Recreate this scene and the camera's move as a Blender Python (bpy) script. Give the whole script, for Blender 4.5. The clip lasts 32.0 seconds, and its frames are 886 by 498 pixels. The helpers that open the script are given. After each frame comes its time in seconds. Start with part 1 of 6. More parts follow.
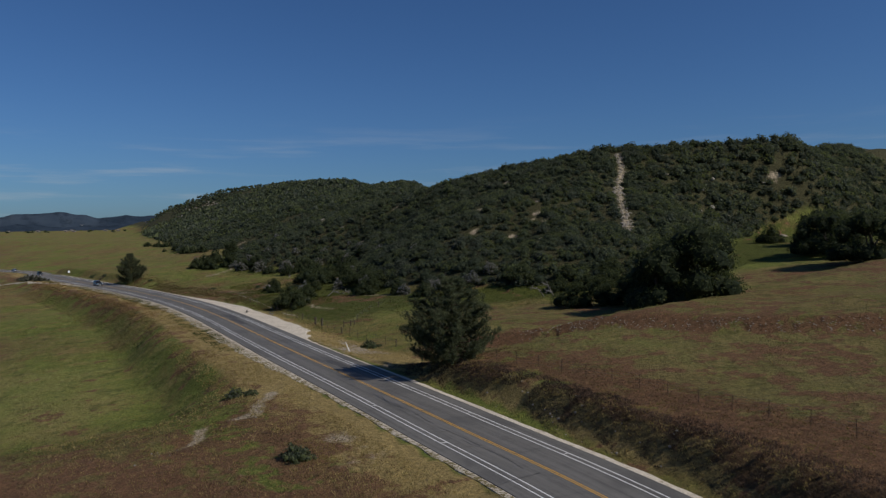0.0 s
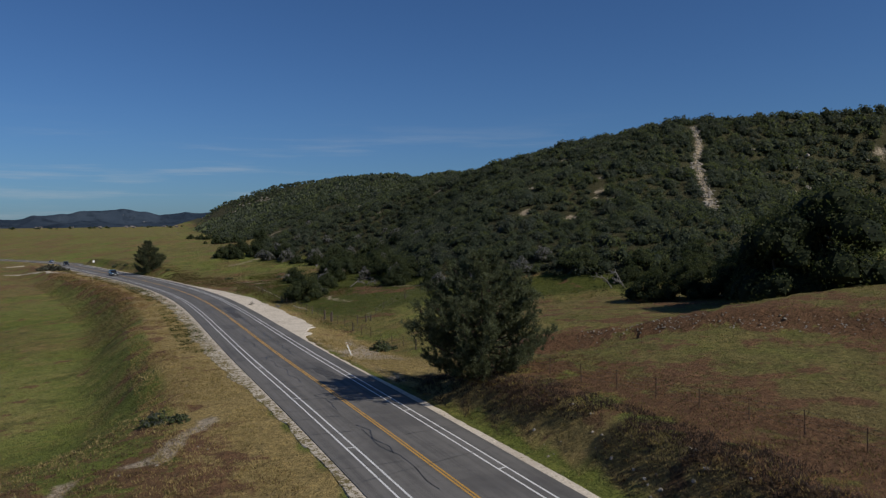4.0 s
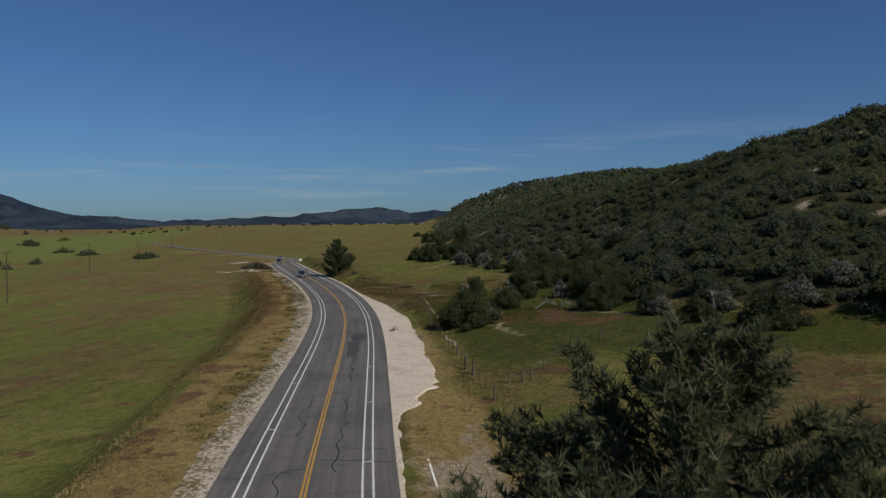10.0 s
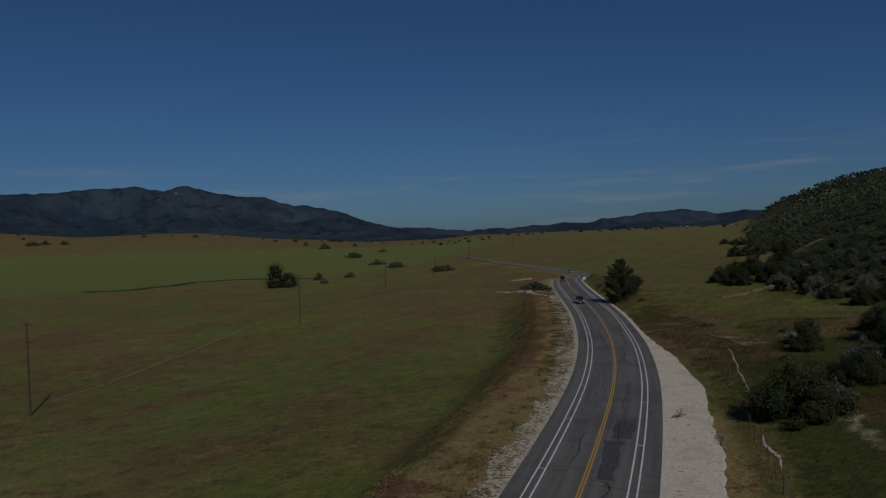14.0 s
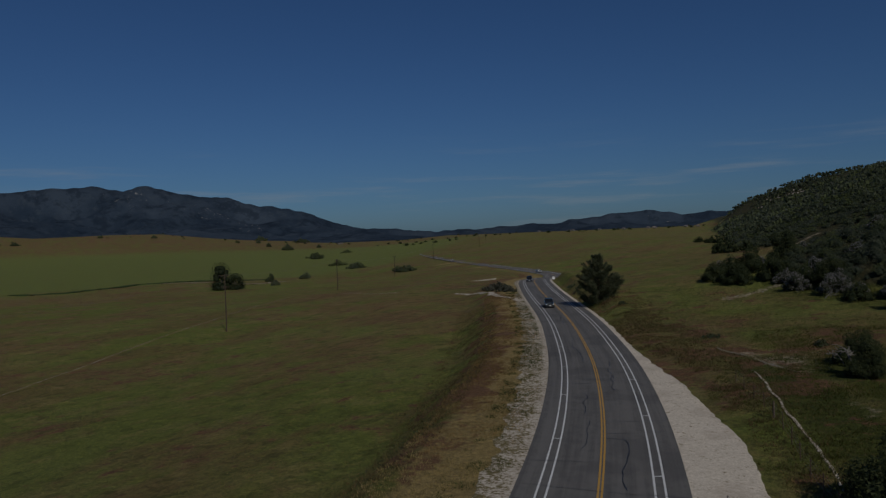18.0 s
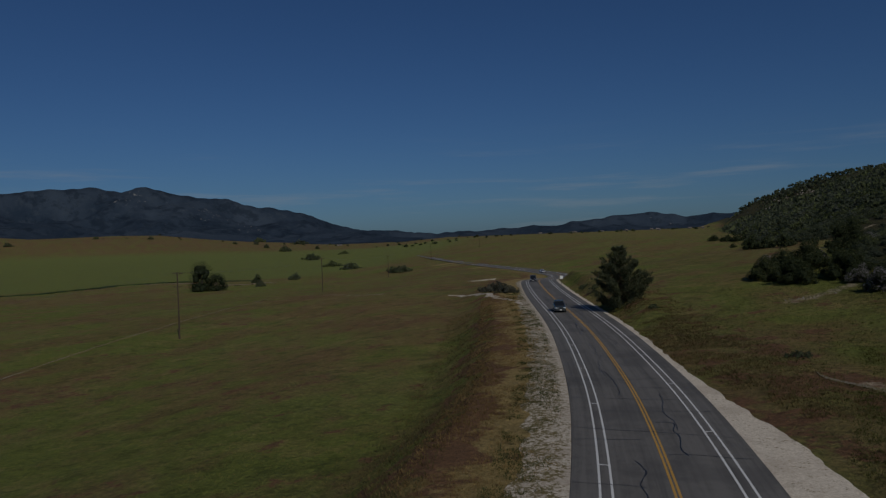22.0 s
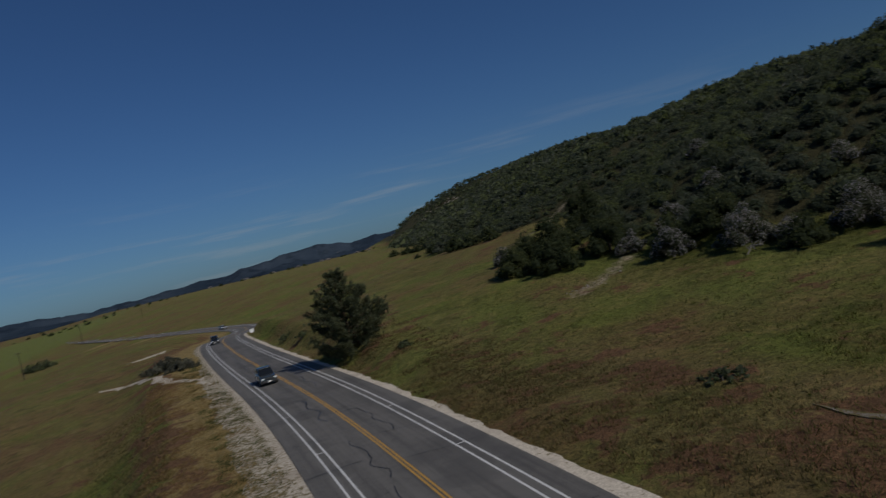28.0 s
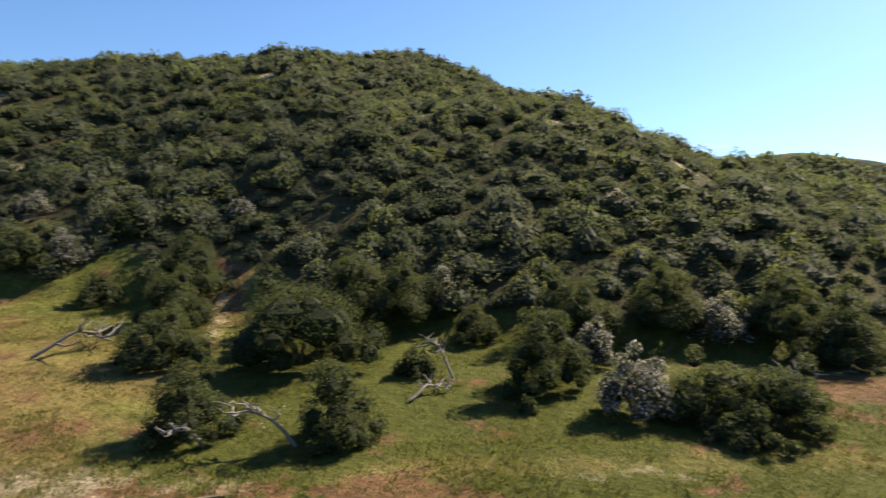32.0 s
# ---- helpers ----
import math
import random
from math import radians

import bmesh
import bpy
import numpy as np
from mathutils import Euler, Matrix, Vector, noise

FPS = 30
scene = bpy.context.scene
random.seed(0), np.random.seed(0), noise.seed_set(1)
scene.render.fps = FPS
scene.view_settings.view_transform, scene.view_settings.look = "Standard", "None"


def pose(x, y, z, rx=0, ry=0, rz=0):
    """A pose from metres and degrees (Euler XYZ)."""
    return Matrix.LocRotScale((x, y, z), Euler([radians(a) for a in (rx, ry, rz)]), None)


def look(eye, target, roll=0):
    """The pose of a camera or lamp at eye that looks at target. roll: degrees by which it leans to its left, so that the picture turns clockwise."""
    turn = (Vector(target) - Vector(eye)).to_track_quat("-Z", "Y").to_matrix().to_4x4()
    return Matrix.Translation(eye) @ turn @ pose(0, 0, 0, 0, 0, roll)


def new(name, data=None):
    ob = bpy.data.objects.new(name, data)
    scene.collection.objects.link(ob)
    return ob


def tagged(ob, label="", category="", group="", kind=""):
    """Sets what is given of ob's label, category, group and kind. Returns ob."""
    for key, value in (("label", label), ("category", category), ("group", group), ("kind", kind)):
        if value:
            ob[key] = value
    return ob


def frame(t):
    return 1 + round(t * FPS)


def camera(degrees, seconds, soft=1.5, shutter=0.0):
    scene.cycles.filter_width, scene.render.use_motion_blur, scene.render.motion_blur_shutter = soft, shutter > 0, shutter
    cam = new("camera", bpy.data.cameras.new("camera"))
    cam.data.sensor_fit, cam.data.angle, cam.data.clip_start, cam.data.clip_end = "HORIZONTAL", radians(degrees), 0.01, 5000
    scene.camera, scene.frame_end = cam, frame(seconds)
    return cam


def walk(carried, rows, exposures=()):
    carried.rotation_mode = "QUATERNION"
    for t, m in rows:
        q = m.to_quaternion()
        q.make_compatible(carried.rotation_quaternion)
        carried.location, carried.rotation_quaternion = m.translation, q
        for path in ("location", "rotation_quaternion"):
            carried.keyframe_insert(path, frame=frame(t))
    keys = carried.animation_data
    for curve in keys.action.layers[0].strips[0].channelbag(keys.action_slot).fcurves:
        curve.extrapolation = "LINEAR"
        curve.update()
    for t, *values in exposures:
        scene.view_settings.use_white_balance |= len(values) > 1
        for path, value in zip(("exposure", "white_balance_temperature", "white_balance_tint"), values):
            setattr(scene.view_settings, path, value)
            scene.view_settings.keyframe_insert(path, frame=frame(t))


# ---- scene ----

cam = camera(63.05, 32.0, soft=1.3, shutter=0.3)

# seconds, eye x, y, z, yaw to the left, pitch up, roll
ROWS = [
    (0.0, -0.17, -48.05, 17.10, -13.22, -1.77, -0.83),
    (0.5, 0.85, -44.87, 16.20, -11.48, -1.74, 1.47),
    (1.0, 1.93, -41.69, 15.33, -10.09, -1.69, 1.04),
    (1.5, 2.80, -38.41, 14.59, -10.18, -1.66, -0.87),
    (2.0, 3.71, -35.12, 13.94, -9.43, -1.67, 0.23),
    (2.5, 4.76, -31.88, 13.48, -9.27, -1.70, -0.75),
    (3.0, 5.87, -28.75, 13.32, -9.13, -1.71, -1.02),
    (3.5, 6.80, -25.65, 13.29, -9.14, -1.78, -0.94),
    (5.5, 11.47, -14.15, 13.22, -6.16, -1.96, 0.52),
    (6.0, 12.37, -10.91, 12.80, -4.69, -1.73, 0.84),
    (6.5, 13.07, -7.49, 12.53, -3.38, -1.65, 0.80),
    (7.0, 13.77, -3.98, 12.50, -1.96, -1.68, 0.87),
    (7.5, 14.43, -0.55, 12.33, 0.08, -1.66, 1.72),
    (8.0, 15.00, 2.78, 12.06, 2.12, -1.60, 1.89),
    (8.5, 15.58, 6.12, 11.81, 4.19, -1.58, 1.82),
    (9.0, 16.08, 9.51, 11.77, 7.22, -1.65, 3.42),
    (9.5, 16.55, 13.04, 12.38, 9.15, -1.84, 1.28),
    (10.0, 16.80, 16.53, 13.31, 10.24, -1.83, -0.42),
    (10.5, 16.87, 19.85, 14.11, 15.75, -1.58, 7.11),
    (11.0, 16.79, 23.13, 14.87, 24.46, -1.19, 14.17),
    (11.5, 16.56, 26.42, 15.49, 30.97, -1.03, 10.36),
    (12.0, 16.07, 29.72, 16.00, 35.73, -0.89, 6.70),
    (12.5, 15.35, 32.98, 16.34, 38.54, -0.76, 2.64),
    (13.0, 14.44, 36.16, 16.48, 33.82, -0.97, -10.96),
    (13.5, 13.45, 39.26, 16.50, 33.67, -0.95, -3.13),
    (14.0, 12.36, 42.35, 16.40, 33.71, -0.94, -2.11),
    (14.5, 11.15, 45.47, 16.32, 33.39, -0.95, -2.68),
    (15.0, 9.91, 48.63, 16.25, 32.21, -0.99, -4.12),
    (15.5, 8.51, 51.81, 16.23, 31.96, -0.95, -2.53),
    (17.5, 2.86, 64.54, 14.97, 31.23, -0.89, -1.96),
    (18.0, 1.29, 67.55, 14.29, 31.21, -0.91, -2.15),
    (18.5, -0.26, 70.47, 13.52, 31.16, -0.95, -2.33),
    (19.0, -1.73, 73.33, 12.86, 31.17, -0.94, -2.46),
    (19.5, -3.23, 76.22, 12.61, 31.17, -0.93, -2.21),
    (20.0, -4.67, 79.17, 12.51, 31.20, -0.91, -2.12),
    (20.5, -6.16, 82.21, 12.41, 31.22, -0.85, -2.16),
    (21.0, -7.62, 85.32, 12.26, 31.29, -0.82, -2.11),
    (21.5, -9.04, 88.42, 12.09, 31.30, -0.78, -2.07),
    (22.0, -10.40, 91.44, 11.90, 31.30, -0.71, -2.05),
    (22.5, -11.77, 94.34, 11.68, 31.27, -0.64, -2.00),
    (23.0, -13.16, 97.17, 11.54, 31.27, -0.59, -1.95),
    (23.5, -14.60, 99.95, 11.46, 31.23, -0.56, -1.92),
    (24.0, -16.02, 102.73, 11.38, 31.17, -0.51, -1.87),
    (24.5, -17.38, 105.59, 11.28, 31.24, -0.45, -1.82),
    (26.5, -22.75, 116.77, 11.25, 22.15, -0.62, -9.23),
    (27.0, -23.90, 119.29, 11.15, 17.70, -0.79, -9.29),
    (27.5, -24.78, 121.69, 11.05, 12.20, -0.96, -11.53),
    (28.0, -25.47, 123.87, 10.89, 5.48, -1.05, -13.57),
    (28.5, -26.05, 125.72, 10.71, -3.33, -1.21, -17.81),
    (29.0, -26.46, 127.08, 10.58, -13.29, -1.43, -19.64),
    (29.5, -26.74, 127.75, 10.51, -23.43, -1.52, -20.09),
    (30.0, -26.89, 127.75, 10.38, -33.86, -1.66, -14.60),
    (30.5, -27.00, 127.50, 10.24, -44.30, -1.63, -1.14),
    (31.0, -27.09, 127.25, 10.15, -54.68, -1.83, 0.00),
    (31.5, -27.17, 127.03, 10.14, -65.02, -2.03, 0.27),
    (32.0, -27.23, 126.87, 10.21, -75.45, -2.04, 0.48),
]


def aim(x, y, z, yaw, pitch, roll):
    turn = Euler((radians(90 + pitch), 0, radians(yaw))).to_matrix().to_4x4()
    return Matrix.Translation((x, y, z)) @ turn @ pose(0, 0, 0, 0, 0, roll)


walk(cam, [(r[0], aim(*r[1:])) for r in ROWS],
     exposures=[(0, 0.0, 6500, 10), (7, 0.2, 6800, 10), (9.3, 0.12, 6950, 10), (10.2, -0.08, 6900, 10), (12.3, -1.1, 6400, 10), (26.5, -1.1, 6400, 10), (28, -0.6, 6500, 10), (30, 0.6, 6900, 10), (31, 1.4, 8000, 10), (32, 1.9, 8400, 10)])

# ---------------------------------------------------------------- sky and sun
SUN_DIR = Vector((0.8 * math.cos(radians(40)), -0.6 * math.cos(radians(40)), math.sin(radians(40))))
world = bpy.data.worlds.new("clear_spring_sky")
scene.world = world
world.use_nodes = True
wn = world.node_tree
wn.nodes.clear()
w_out = wn.nodes.new("ShaderNodeOutputWorld")
w_bg = wn.nodes.new("ShaderNodeBackground")
w_sky = wn.nodes.new("ShaderNodeTexSky")
w_sky.sky_type = "NISHITA"
w_sky.sun_disc = False
w_sky.sun_elevation = radians(40)
w_sky.sun_rotation = math.atan2(0.8, -0.6)
w_sky.altitude = 900
w_sky.air_density = 1.0
w_sky.dust_density = 1.4
w_sky.ozone_density = 5.0
w_bg.inputs["Strength"].default_value = 0.053
w_tint = wn.nodes.new("ShaderNodeMix")
w_tint.data_type, w_tint.blend_type = "RGBA", "MULTIPLY"
w_tint.inputs[0].default_value = 1.0
w_tint.inputs[7].default_value = (0.58, 0.85, 1.16, 1)
wn.links.new(w_sky.outputs[0], w_tint.inputs[6])
# thin cirrus low over the valley
w_co = wn.nodes.new("ShaderNodeTexCoord")
w_map = wn.nodes.new("ShaderNodeMapping")
w_map.inputs["Scale"].default_value = (1.6, 1.6, 22.0)
w_map.inputs["Rotation"].default_value = (0.04, 0.02, 0.3)
w_noise = wn.nodes.new("ShaderNodeTexNoise")
w_noise.inputs["Scale"].default_value = 2.2
w_noise.inputs["Detail"].default_value = 7
w_noise.inputs["Roughness"].default_value = 0.6
w_band = wn.nodes.new("ShaderNodeSeparateXYZ")
w_low = wn.nodes.new("ShaderNodeMapRange")
w_low.interpolation_type = "SMOOTHSTEP"
w_low.inputs["From Min"].default_value, w_low.inputs["From Max"].default_value = 0.16, 0.05
w_streak = wn.nodes.new("ShaderNodeMapRange")
w_streak.interpolation_type = "SMOOTHSTEP"
w_streak.inputs["From Min"].default_value, w_streak.inputs["From Max"].default_value = 0.50, 0.78
w_mul = wn.nodes.new("ShaderNodeMath")
w_mul.operation = "MULTIPLY"
w_amt = wn.nodes.new("ShaderNodeMath")
w_amt.operation = "MULTIPLY"
w_amt.inputs[1].default_value = 0.45
w_cloud = wn.nodes.new("ShaderNodeMix")
w_cloud.data_type = "RGBA"
w_cloud.inputs[7].default_value = (7.0, 7.6, 8.2, 1)
wn.links.new(w_co.outputs["Generated"], w_map.inputs[0])
wn.links.new(w_map.outputs[0], w_noise.inputs["Vector"])
wn.links.new(w_co.outputs["Generated"], w_band.inputs[0])
wn.links.new(w_band.outputs[2], w_low.inputs["Value"])
wn.links.new(w_noise.outputs[0], w_streak.inputs["Value"])
wn.links.new(w_low.outputs[0], w_mul.inputs[0])
wn.links.new(w_streak.outputs[0], w_mul.inputs[1])
wn.links.new(w_mul.outputs[0], w_amt.inputs[0])
wn.links.new(w_amt.outputs[0], w_cloud.inputs[0])
wn.links.new(w_tint.outputs[2], w_cloud.inputs[6])
wn.links.new(w_cloud.outputs[2], w_bg.inputs[0])
wn.links.new(w_bg.outputs[0], w_out.inputs[0])

sun = new("sun", bpy.data.lights.new("sun", "SUN"))
sun.data.energy = 3.5
sun.data.angle = radians(0.53)
sun.data.color = (1.0, 0.94, 0.85)
sun.matrix_basis = look(SUN_DIR * 300, (0, 0, 0))


# ---------------------------------------------------------------- materials
class Mat:
    """A small builder of node materials."""

    def __init__(self, name, rough=0.9, metal=0.0, spec=0.3):
        self.m = bpy.data.materials.new(name)
        self.m.use_nodes = True
        self.n, self.l = self.m.node_tree.nodes, self.m.node_tree.links
        self.b = self.n["Principled BSDF"]
        self.b.inputs["Roughness"].default_value = rough
        self.b.inputs["Metallic"].default_value = metal
        self.b.inputs["Specular IOR Level"].default_value = spec
        self.pos = None

    def co(self):
        if self.pos is None:
            self.pos = self.n.new("ShaderNodeNewGeometry").outputs["Position"]
        return self.pos

    def noise(self, scale, detail=4.0, rough=0.6, stretch=None):
        t = self.n.new("ShaderNodeTexNoise")
        t.inputs["Scale"].default_value = scale
        t.inputs["Detail"].default_value = detail
        t.inputs["Roughness"].default_value = rough
        src = self.co()
        if stretch:
            v = self.n.new("ShaderNodeVectorMath")
            v.operation = "MULTIPLY"
            self.l.new(src, v.inputs[0])
            v.inputs[1].default_value = stretch
            src = v.outputs[0]
        self.l.new(src, t.inputs["Vector"])
        return t.outputs[0]

    def attr(self, name):
        a = self.n.new("ShaderNodeAttribute")
        a.attribute_name = name
        return a.outputs["Fac"]

    def rand(self, island=False):
        if island:
            return self.n.new("ShaderNodeNewGeometry").outputs["Random Per Island"]
        return self.n.new("ShaderNodeObjectInfo").outputs["Random"]

    def ramp(self, fac, stops, smooth=False):
        r = self.n.new("ShaderNodeValToRGB")
        if smooth:
            r.color_ramp.interpolation = "EASE"
        els = r.color_ramp.elements
        while len(els) < len(stops):
            els.new(0.5)
        for e, (p, c) in zip(els, stops):
            e.position = p
            e.color = (*c, 1) if len(c) == 3 else c
        self.l.new(fac, r.inputs[0])
        return r.outputs[0]

    def step(self, fac, lo, hi):
        r = self.n.new("ShaderNodeMapRange")
        r.interpolation_type = "SMOOTHSTEP"
        r.inputs["From Min"].default_value, r.inputs["From Max"].default_value = lo, hi
        self.l.new(fac, r.inputs["Value"])
        return r.outputs[0]

    def math(self, op, a, b=None):
        m = self.n.new("ShaderNodeMath")
        m.operation = op
        for k, v in enumerate((a, b)):
            if v is None:
                continue
            if isinstance(v, (int, float)):
                m.inputs[k].default_value = v
            else:
                self.l.new(v, m.inputs[k])
        return m.outputs[0]

    def mix(self, fac, a, b, mode="MIX"):
        m = self.n.new("ShaderNodeMix")
        m.data_type = "RGBA"
        m.blend_type = mode
        for k, v in ((0, fac), (6, a), (7, b)):
            if isinstance(v, (int, float)):
                m.inputs[k].default_value = v
            elif isinstance(v, tuple):
                m.inputs[k].default_value = (*v, 1)
            else:
                self.l.new(v, m.inputs[k])
        return m.outputs[2]

    def bump(self, height, strength, dist):
        b = self.n.new("ShaderNodeBump")
        b.inputs["Strength"].default_value = strength
        b.inputs["Distance"].default_value = dist
        self.l.new(height, b.inputs["Height"])
        self.l.new(b.outputs[0], self.b.inputs["Normal"])

    def color(self, c):
        if isinstance(c, tuple):
            self.b.inputs["Base Color"].default_value = (*c, 1)
        else:
            self.l.new(c, self.b.inputs["Base Color"])
        return self.m

    def rough(self, r):
        self.l.new(r, self.b.inputs["Roughness"])


def plain(name, col, rough=0.6, metal=0.0, spec=0.4, grain=0.25, scale=6.0):
    """One colour with a light mottling."""
    k = Mat(name, rough, metal, spec)
    n = k.noise(scale, 5)
    dark = tuple(c * (1 - grain) for c in col)
    lite = tuple(min(1, c * (1 + grain)) for c in col)
    k.color(k.ramp(n, [(0.3, dark), (0.7, lite)]))
    return k.m


def make_ground():
    k = Mat("meadow_ground", 0.95, spec=0.1)
    big, mid, fine, grit = k.noise(0.012, 5, 0.6), k.noise(0.07, 6, 0.65), k.noise(0.7, 6, 0.7), k.noise(5.0, 5, 0.7)
    green = k.mix(fine, (0.078, 0.104, 0.021), (0.205, 0.222, 0.052))
    olive = k.mix(fine, (0.125, 0.092, 0.036), (0.245, 0.178, 0.075))
    red = k.mix(fine, (0.105, 0.055, 0.031), (0.210, 0.114, 0.066))
    straw = k.mix(fine, (0.20, 0.148, 0.056), (0.40, 0.30, 0.128))
    # Ground under the brush, darkened so gaps between bushes read as low growth.
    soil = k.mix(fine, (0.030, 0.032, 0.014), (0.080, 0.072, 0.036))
    sand = k.mix(k.ramp(grit, [(0.35, (0, 0, 0)), (0.65, (1, 1, 1))]), (0.24, 0.19, 0.13), (0.50, 0.42, 0.31))
    patch = k.step(k.math("ADD", k.math("MULTIPLY", big, 0.5), k.math("MULTIPLY", mid, 0.5)), 0.43, 0.57)
    c = k.mix(patch, green, olive)
    streak = k.noise(0.05, 6, 0.7, (1.0, 0.45, 1.0))
    c = k.mix(k.math("MULTIPLY", k.step(streak, 0.48, 0.58), 0.5), c, red)
    c = k.mix(k.math("MULTIPLY", k.step(k.noise(0.035, 6, 0.68, (0.6, 1.0, 1.0)), 0.47, 0.60), 0.45), c, k.mix(fine, (0.110, 0.126, 0.032), (0.225, 0.232, 0.070)))
    tan = k.math("ADD", k.attr("tan"), k.math("ADD", k.math("MULTIPLY", k.math("SUBTRACT", mid, 0.5), 0.9), k.math("MULTIPLY", k.math("SUBTRACT", k.noise(0.25, 6, 0.7, (1.0, 0.5, 1.0)), 0.5), 1.0)))
    c = k.mix(k.math("MULTIPLY", k.step(tan, 0.25, 0.8), 0.85), c, k.mix(fine, (0.112, 0.092, 0.037), (0.225, 0.178, 0.074)))
    hay = k.math("ADD", k.attr("hay"), k.math("MULTIPLY", k.math("SUBTRACT", mid, 0.5), 0.8))
    c = k.mix(k.math("MULTIPLY", k.step(hay, 0.25, 0.8), 0.7), c, k.mix(fine, (0.175, 0.180, 0.050), (0.320, 0.305, 0.100)))
    c = k.mix(k.math("MULTIPLY", k.step(k.noise(0.16, 6, 0.7), 0.52, 0.64), 0.32), c, straw)
    c = k.mix(k.math("MULTIPLY", k.step(k.noise(0.33, 5, 0.7), 0.52, 0.64), 0.45), c, (0.045, 0.058, 0.014))
    # Darker, greener grass; its dark tone also stands in for shade.
    lush_shade = k.math("ADD", k.attr("lush_shade"), k.math("ADD", k.math("MULTIPLY", k.math("SUBTRACT", mid, 0.5), 0.8), k.math("MULTIPLY", k.math("SUBTRACT", k.noise(0.4, 5, 0.7), 0.5), 1.2)))
    c = k.mix(k.step(lush_shade, 0.35, 0.75), c, k.mix(fine, (0.040, 0.054, 0.011), (0.105, 0.112, 0.027)))
    fresh = k.math("ADD", k.attr("fresh"), k.math("MULTIPLY", k.math("SUBTRACT", mid, 0.5), 0.7))
    c = k.mix(k.step(fresh, 0.35, 0.75), c, k.mix(fine, (0.100, 0.124, 0.030), (0.200, 0.224, 0.066)))
    dry = k.math("ADD", k.attr("dry"), k.math("MULTIPLY", k.math("SUBTRACT", mid, 0.5), 1.3))
    c = k.mix(k.step(dry, 0.35, 0.75), c, straw)
    clump = k.noise(0.28, 6, 0.7)
    rust = k.math("ADD", k.attr("rust"), k.math("ADD", k.math("MULTIPLY", k.math("SUBTRACT", mid, 0.5), 2.0), k.math("MULTIPLY", k.math("SUBTRACT", clump, 0.5), 3.2)))
    c = k.mix(k.math("MULTIPLY", k.step(rust, 0.34, 0.66), 0.9), c, red)
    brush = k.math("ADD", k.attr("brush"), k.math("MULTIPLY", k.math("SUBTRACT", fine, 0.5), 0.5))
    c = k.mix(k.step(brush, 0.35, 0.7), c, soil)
    bare = k.math("ADD", k.attr("bare"), k.math("MULTIPLY", k.math("SUBTRACT", fine, 0.5), 1.1))
    c = k.mix(k.step(bare, 0.36, 0.72), c, sand)
    blot, tuft = k.noise(2.2, 6, 0.75), k.noise(9.0, 4, 0.7)
    c = k.mix(k.math("MULTIPLY", k.step(blot, 0.52, 0.38), 0.45), c, k.mix(1.0, c, (0.45, 0.46, 0.42), "MULTIPLY"))
    c = k.mix(k.math("MULTIPLY", k.step(blot, 0.50, 0.64), 0.45), c, k.mix(1.0, c, (1.6, 1.5, 1.4), "MULTIPLY"))
    c = k.mix(k.math("MULTIPLY", k.step(tuft, 0.54, 0.40), 0.4), c, k.mix(1.0, c, (0.5, 0.52, 0.5), "MULTIPLY"))
    k.color(c)
    k.bump(k.math("ADD", k.math("ADD", k.math("ADD", fine, k.math("MULTIPLY", blot, 0.5)), k.math("MULTIPLY", mid, 2.0)), k.math("MULTIPLY", grit, 0.35)), 1.0, 0.5)
    return k.m


def make_asphalt():
    k = Mat("worn_asphalt", 0.85, spec=0.3)
    fine, mid, big = k.noise(22, 4, 0.7), k.noise(1.1, 6, 0.7), k.noise(0.12, 4, 0.6)
    lane = k.n.new("ShaderNodeCombineXYZ")
    k.l.new(k.math("MULTIPLY", k.attr("across"), 1.6), lane.inputs[0])
    k.l.new(k.math("MULTIPLY", k.attr("along"), 0.035), lane.inputs[1])
    streak = k.n.new("ShaderNodeTexNoise")
    streak.inputs["Scale"].default_value, streak.inputs["Detail"].default_value, streak.inputs["Roughness"].default_value = 1.0, 5, 0.65
    k.l.new(lane.outputs[0], streak.inputs["Vector"])
    c = k.mix(k.step(fine, 0.3, 0.7), (0.088, 0.083, 0.077), (0.142, 0.135, 0.125))
    c = k.mix(k.math("MULTIPLY", k.step(mid, 0.46, 0.60), 0.45), c, (0.078, 0.075, 0.071))
    c = k.mix(k.math("MULTIPLY", k.step(streak.outputs[0], 0.44, 0.60), 0.6), c, (0.150, 0.142, 0.132))
    c = k.mix(k.math("MULTIPLY", k.step(streak.outputs[0], 0.46, 0.34), 0.5), c, (0.064, 0.062, 0.060))
    c = k.mix(k.math("MULTIPLY", k.step(big, 0.52, 0.62), 0.4), c, (0.060, 0.058, 0.057))
    k.color(c)
    k.bump(fine, 0.35, 0.02)
    return k.m


def make_paint(name, col):
    k = Mat(name, 0.6, spec=0.4)
    wear = k.step(k.math("ADD", k.math("MULTIPLY", k.noise(18, 5, 0.7), 0.6), k.math("MULTIPLY", k.noise(1.5, 4), 0.4)), 0.50, 0.68)
    k.color(k.mix(k.math("MULTIPLY", wear, 0.6), col, (0.13, 0.13, 0.13)))
    return k.m


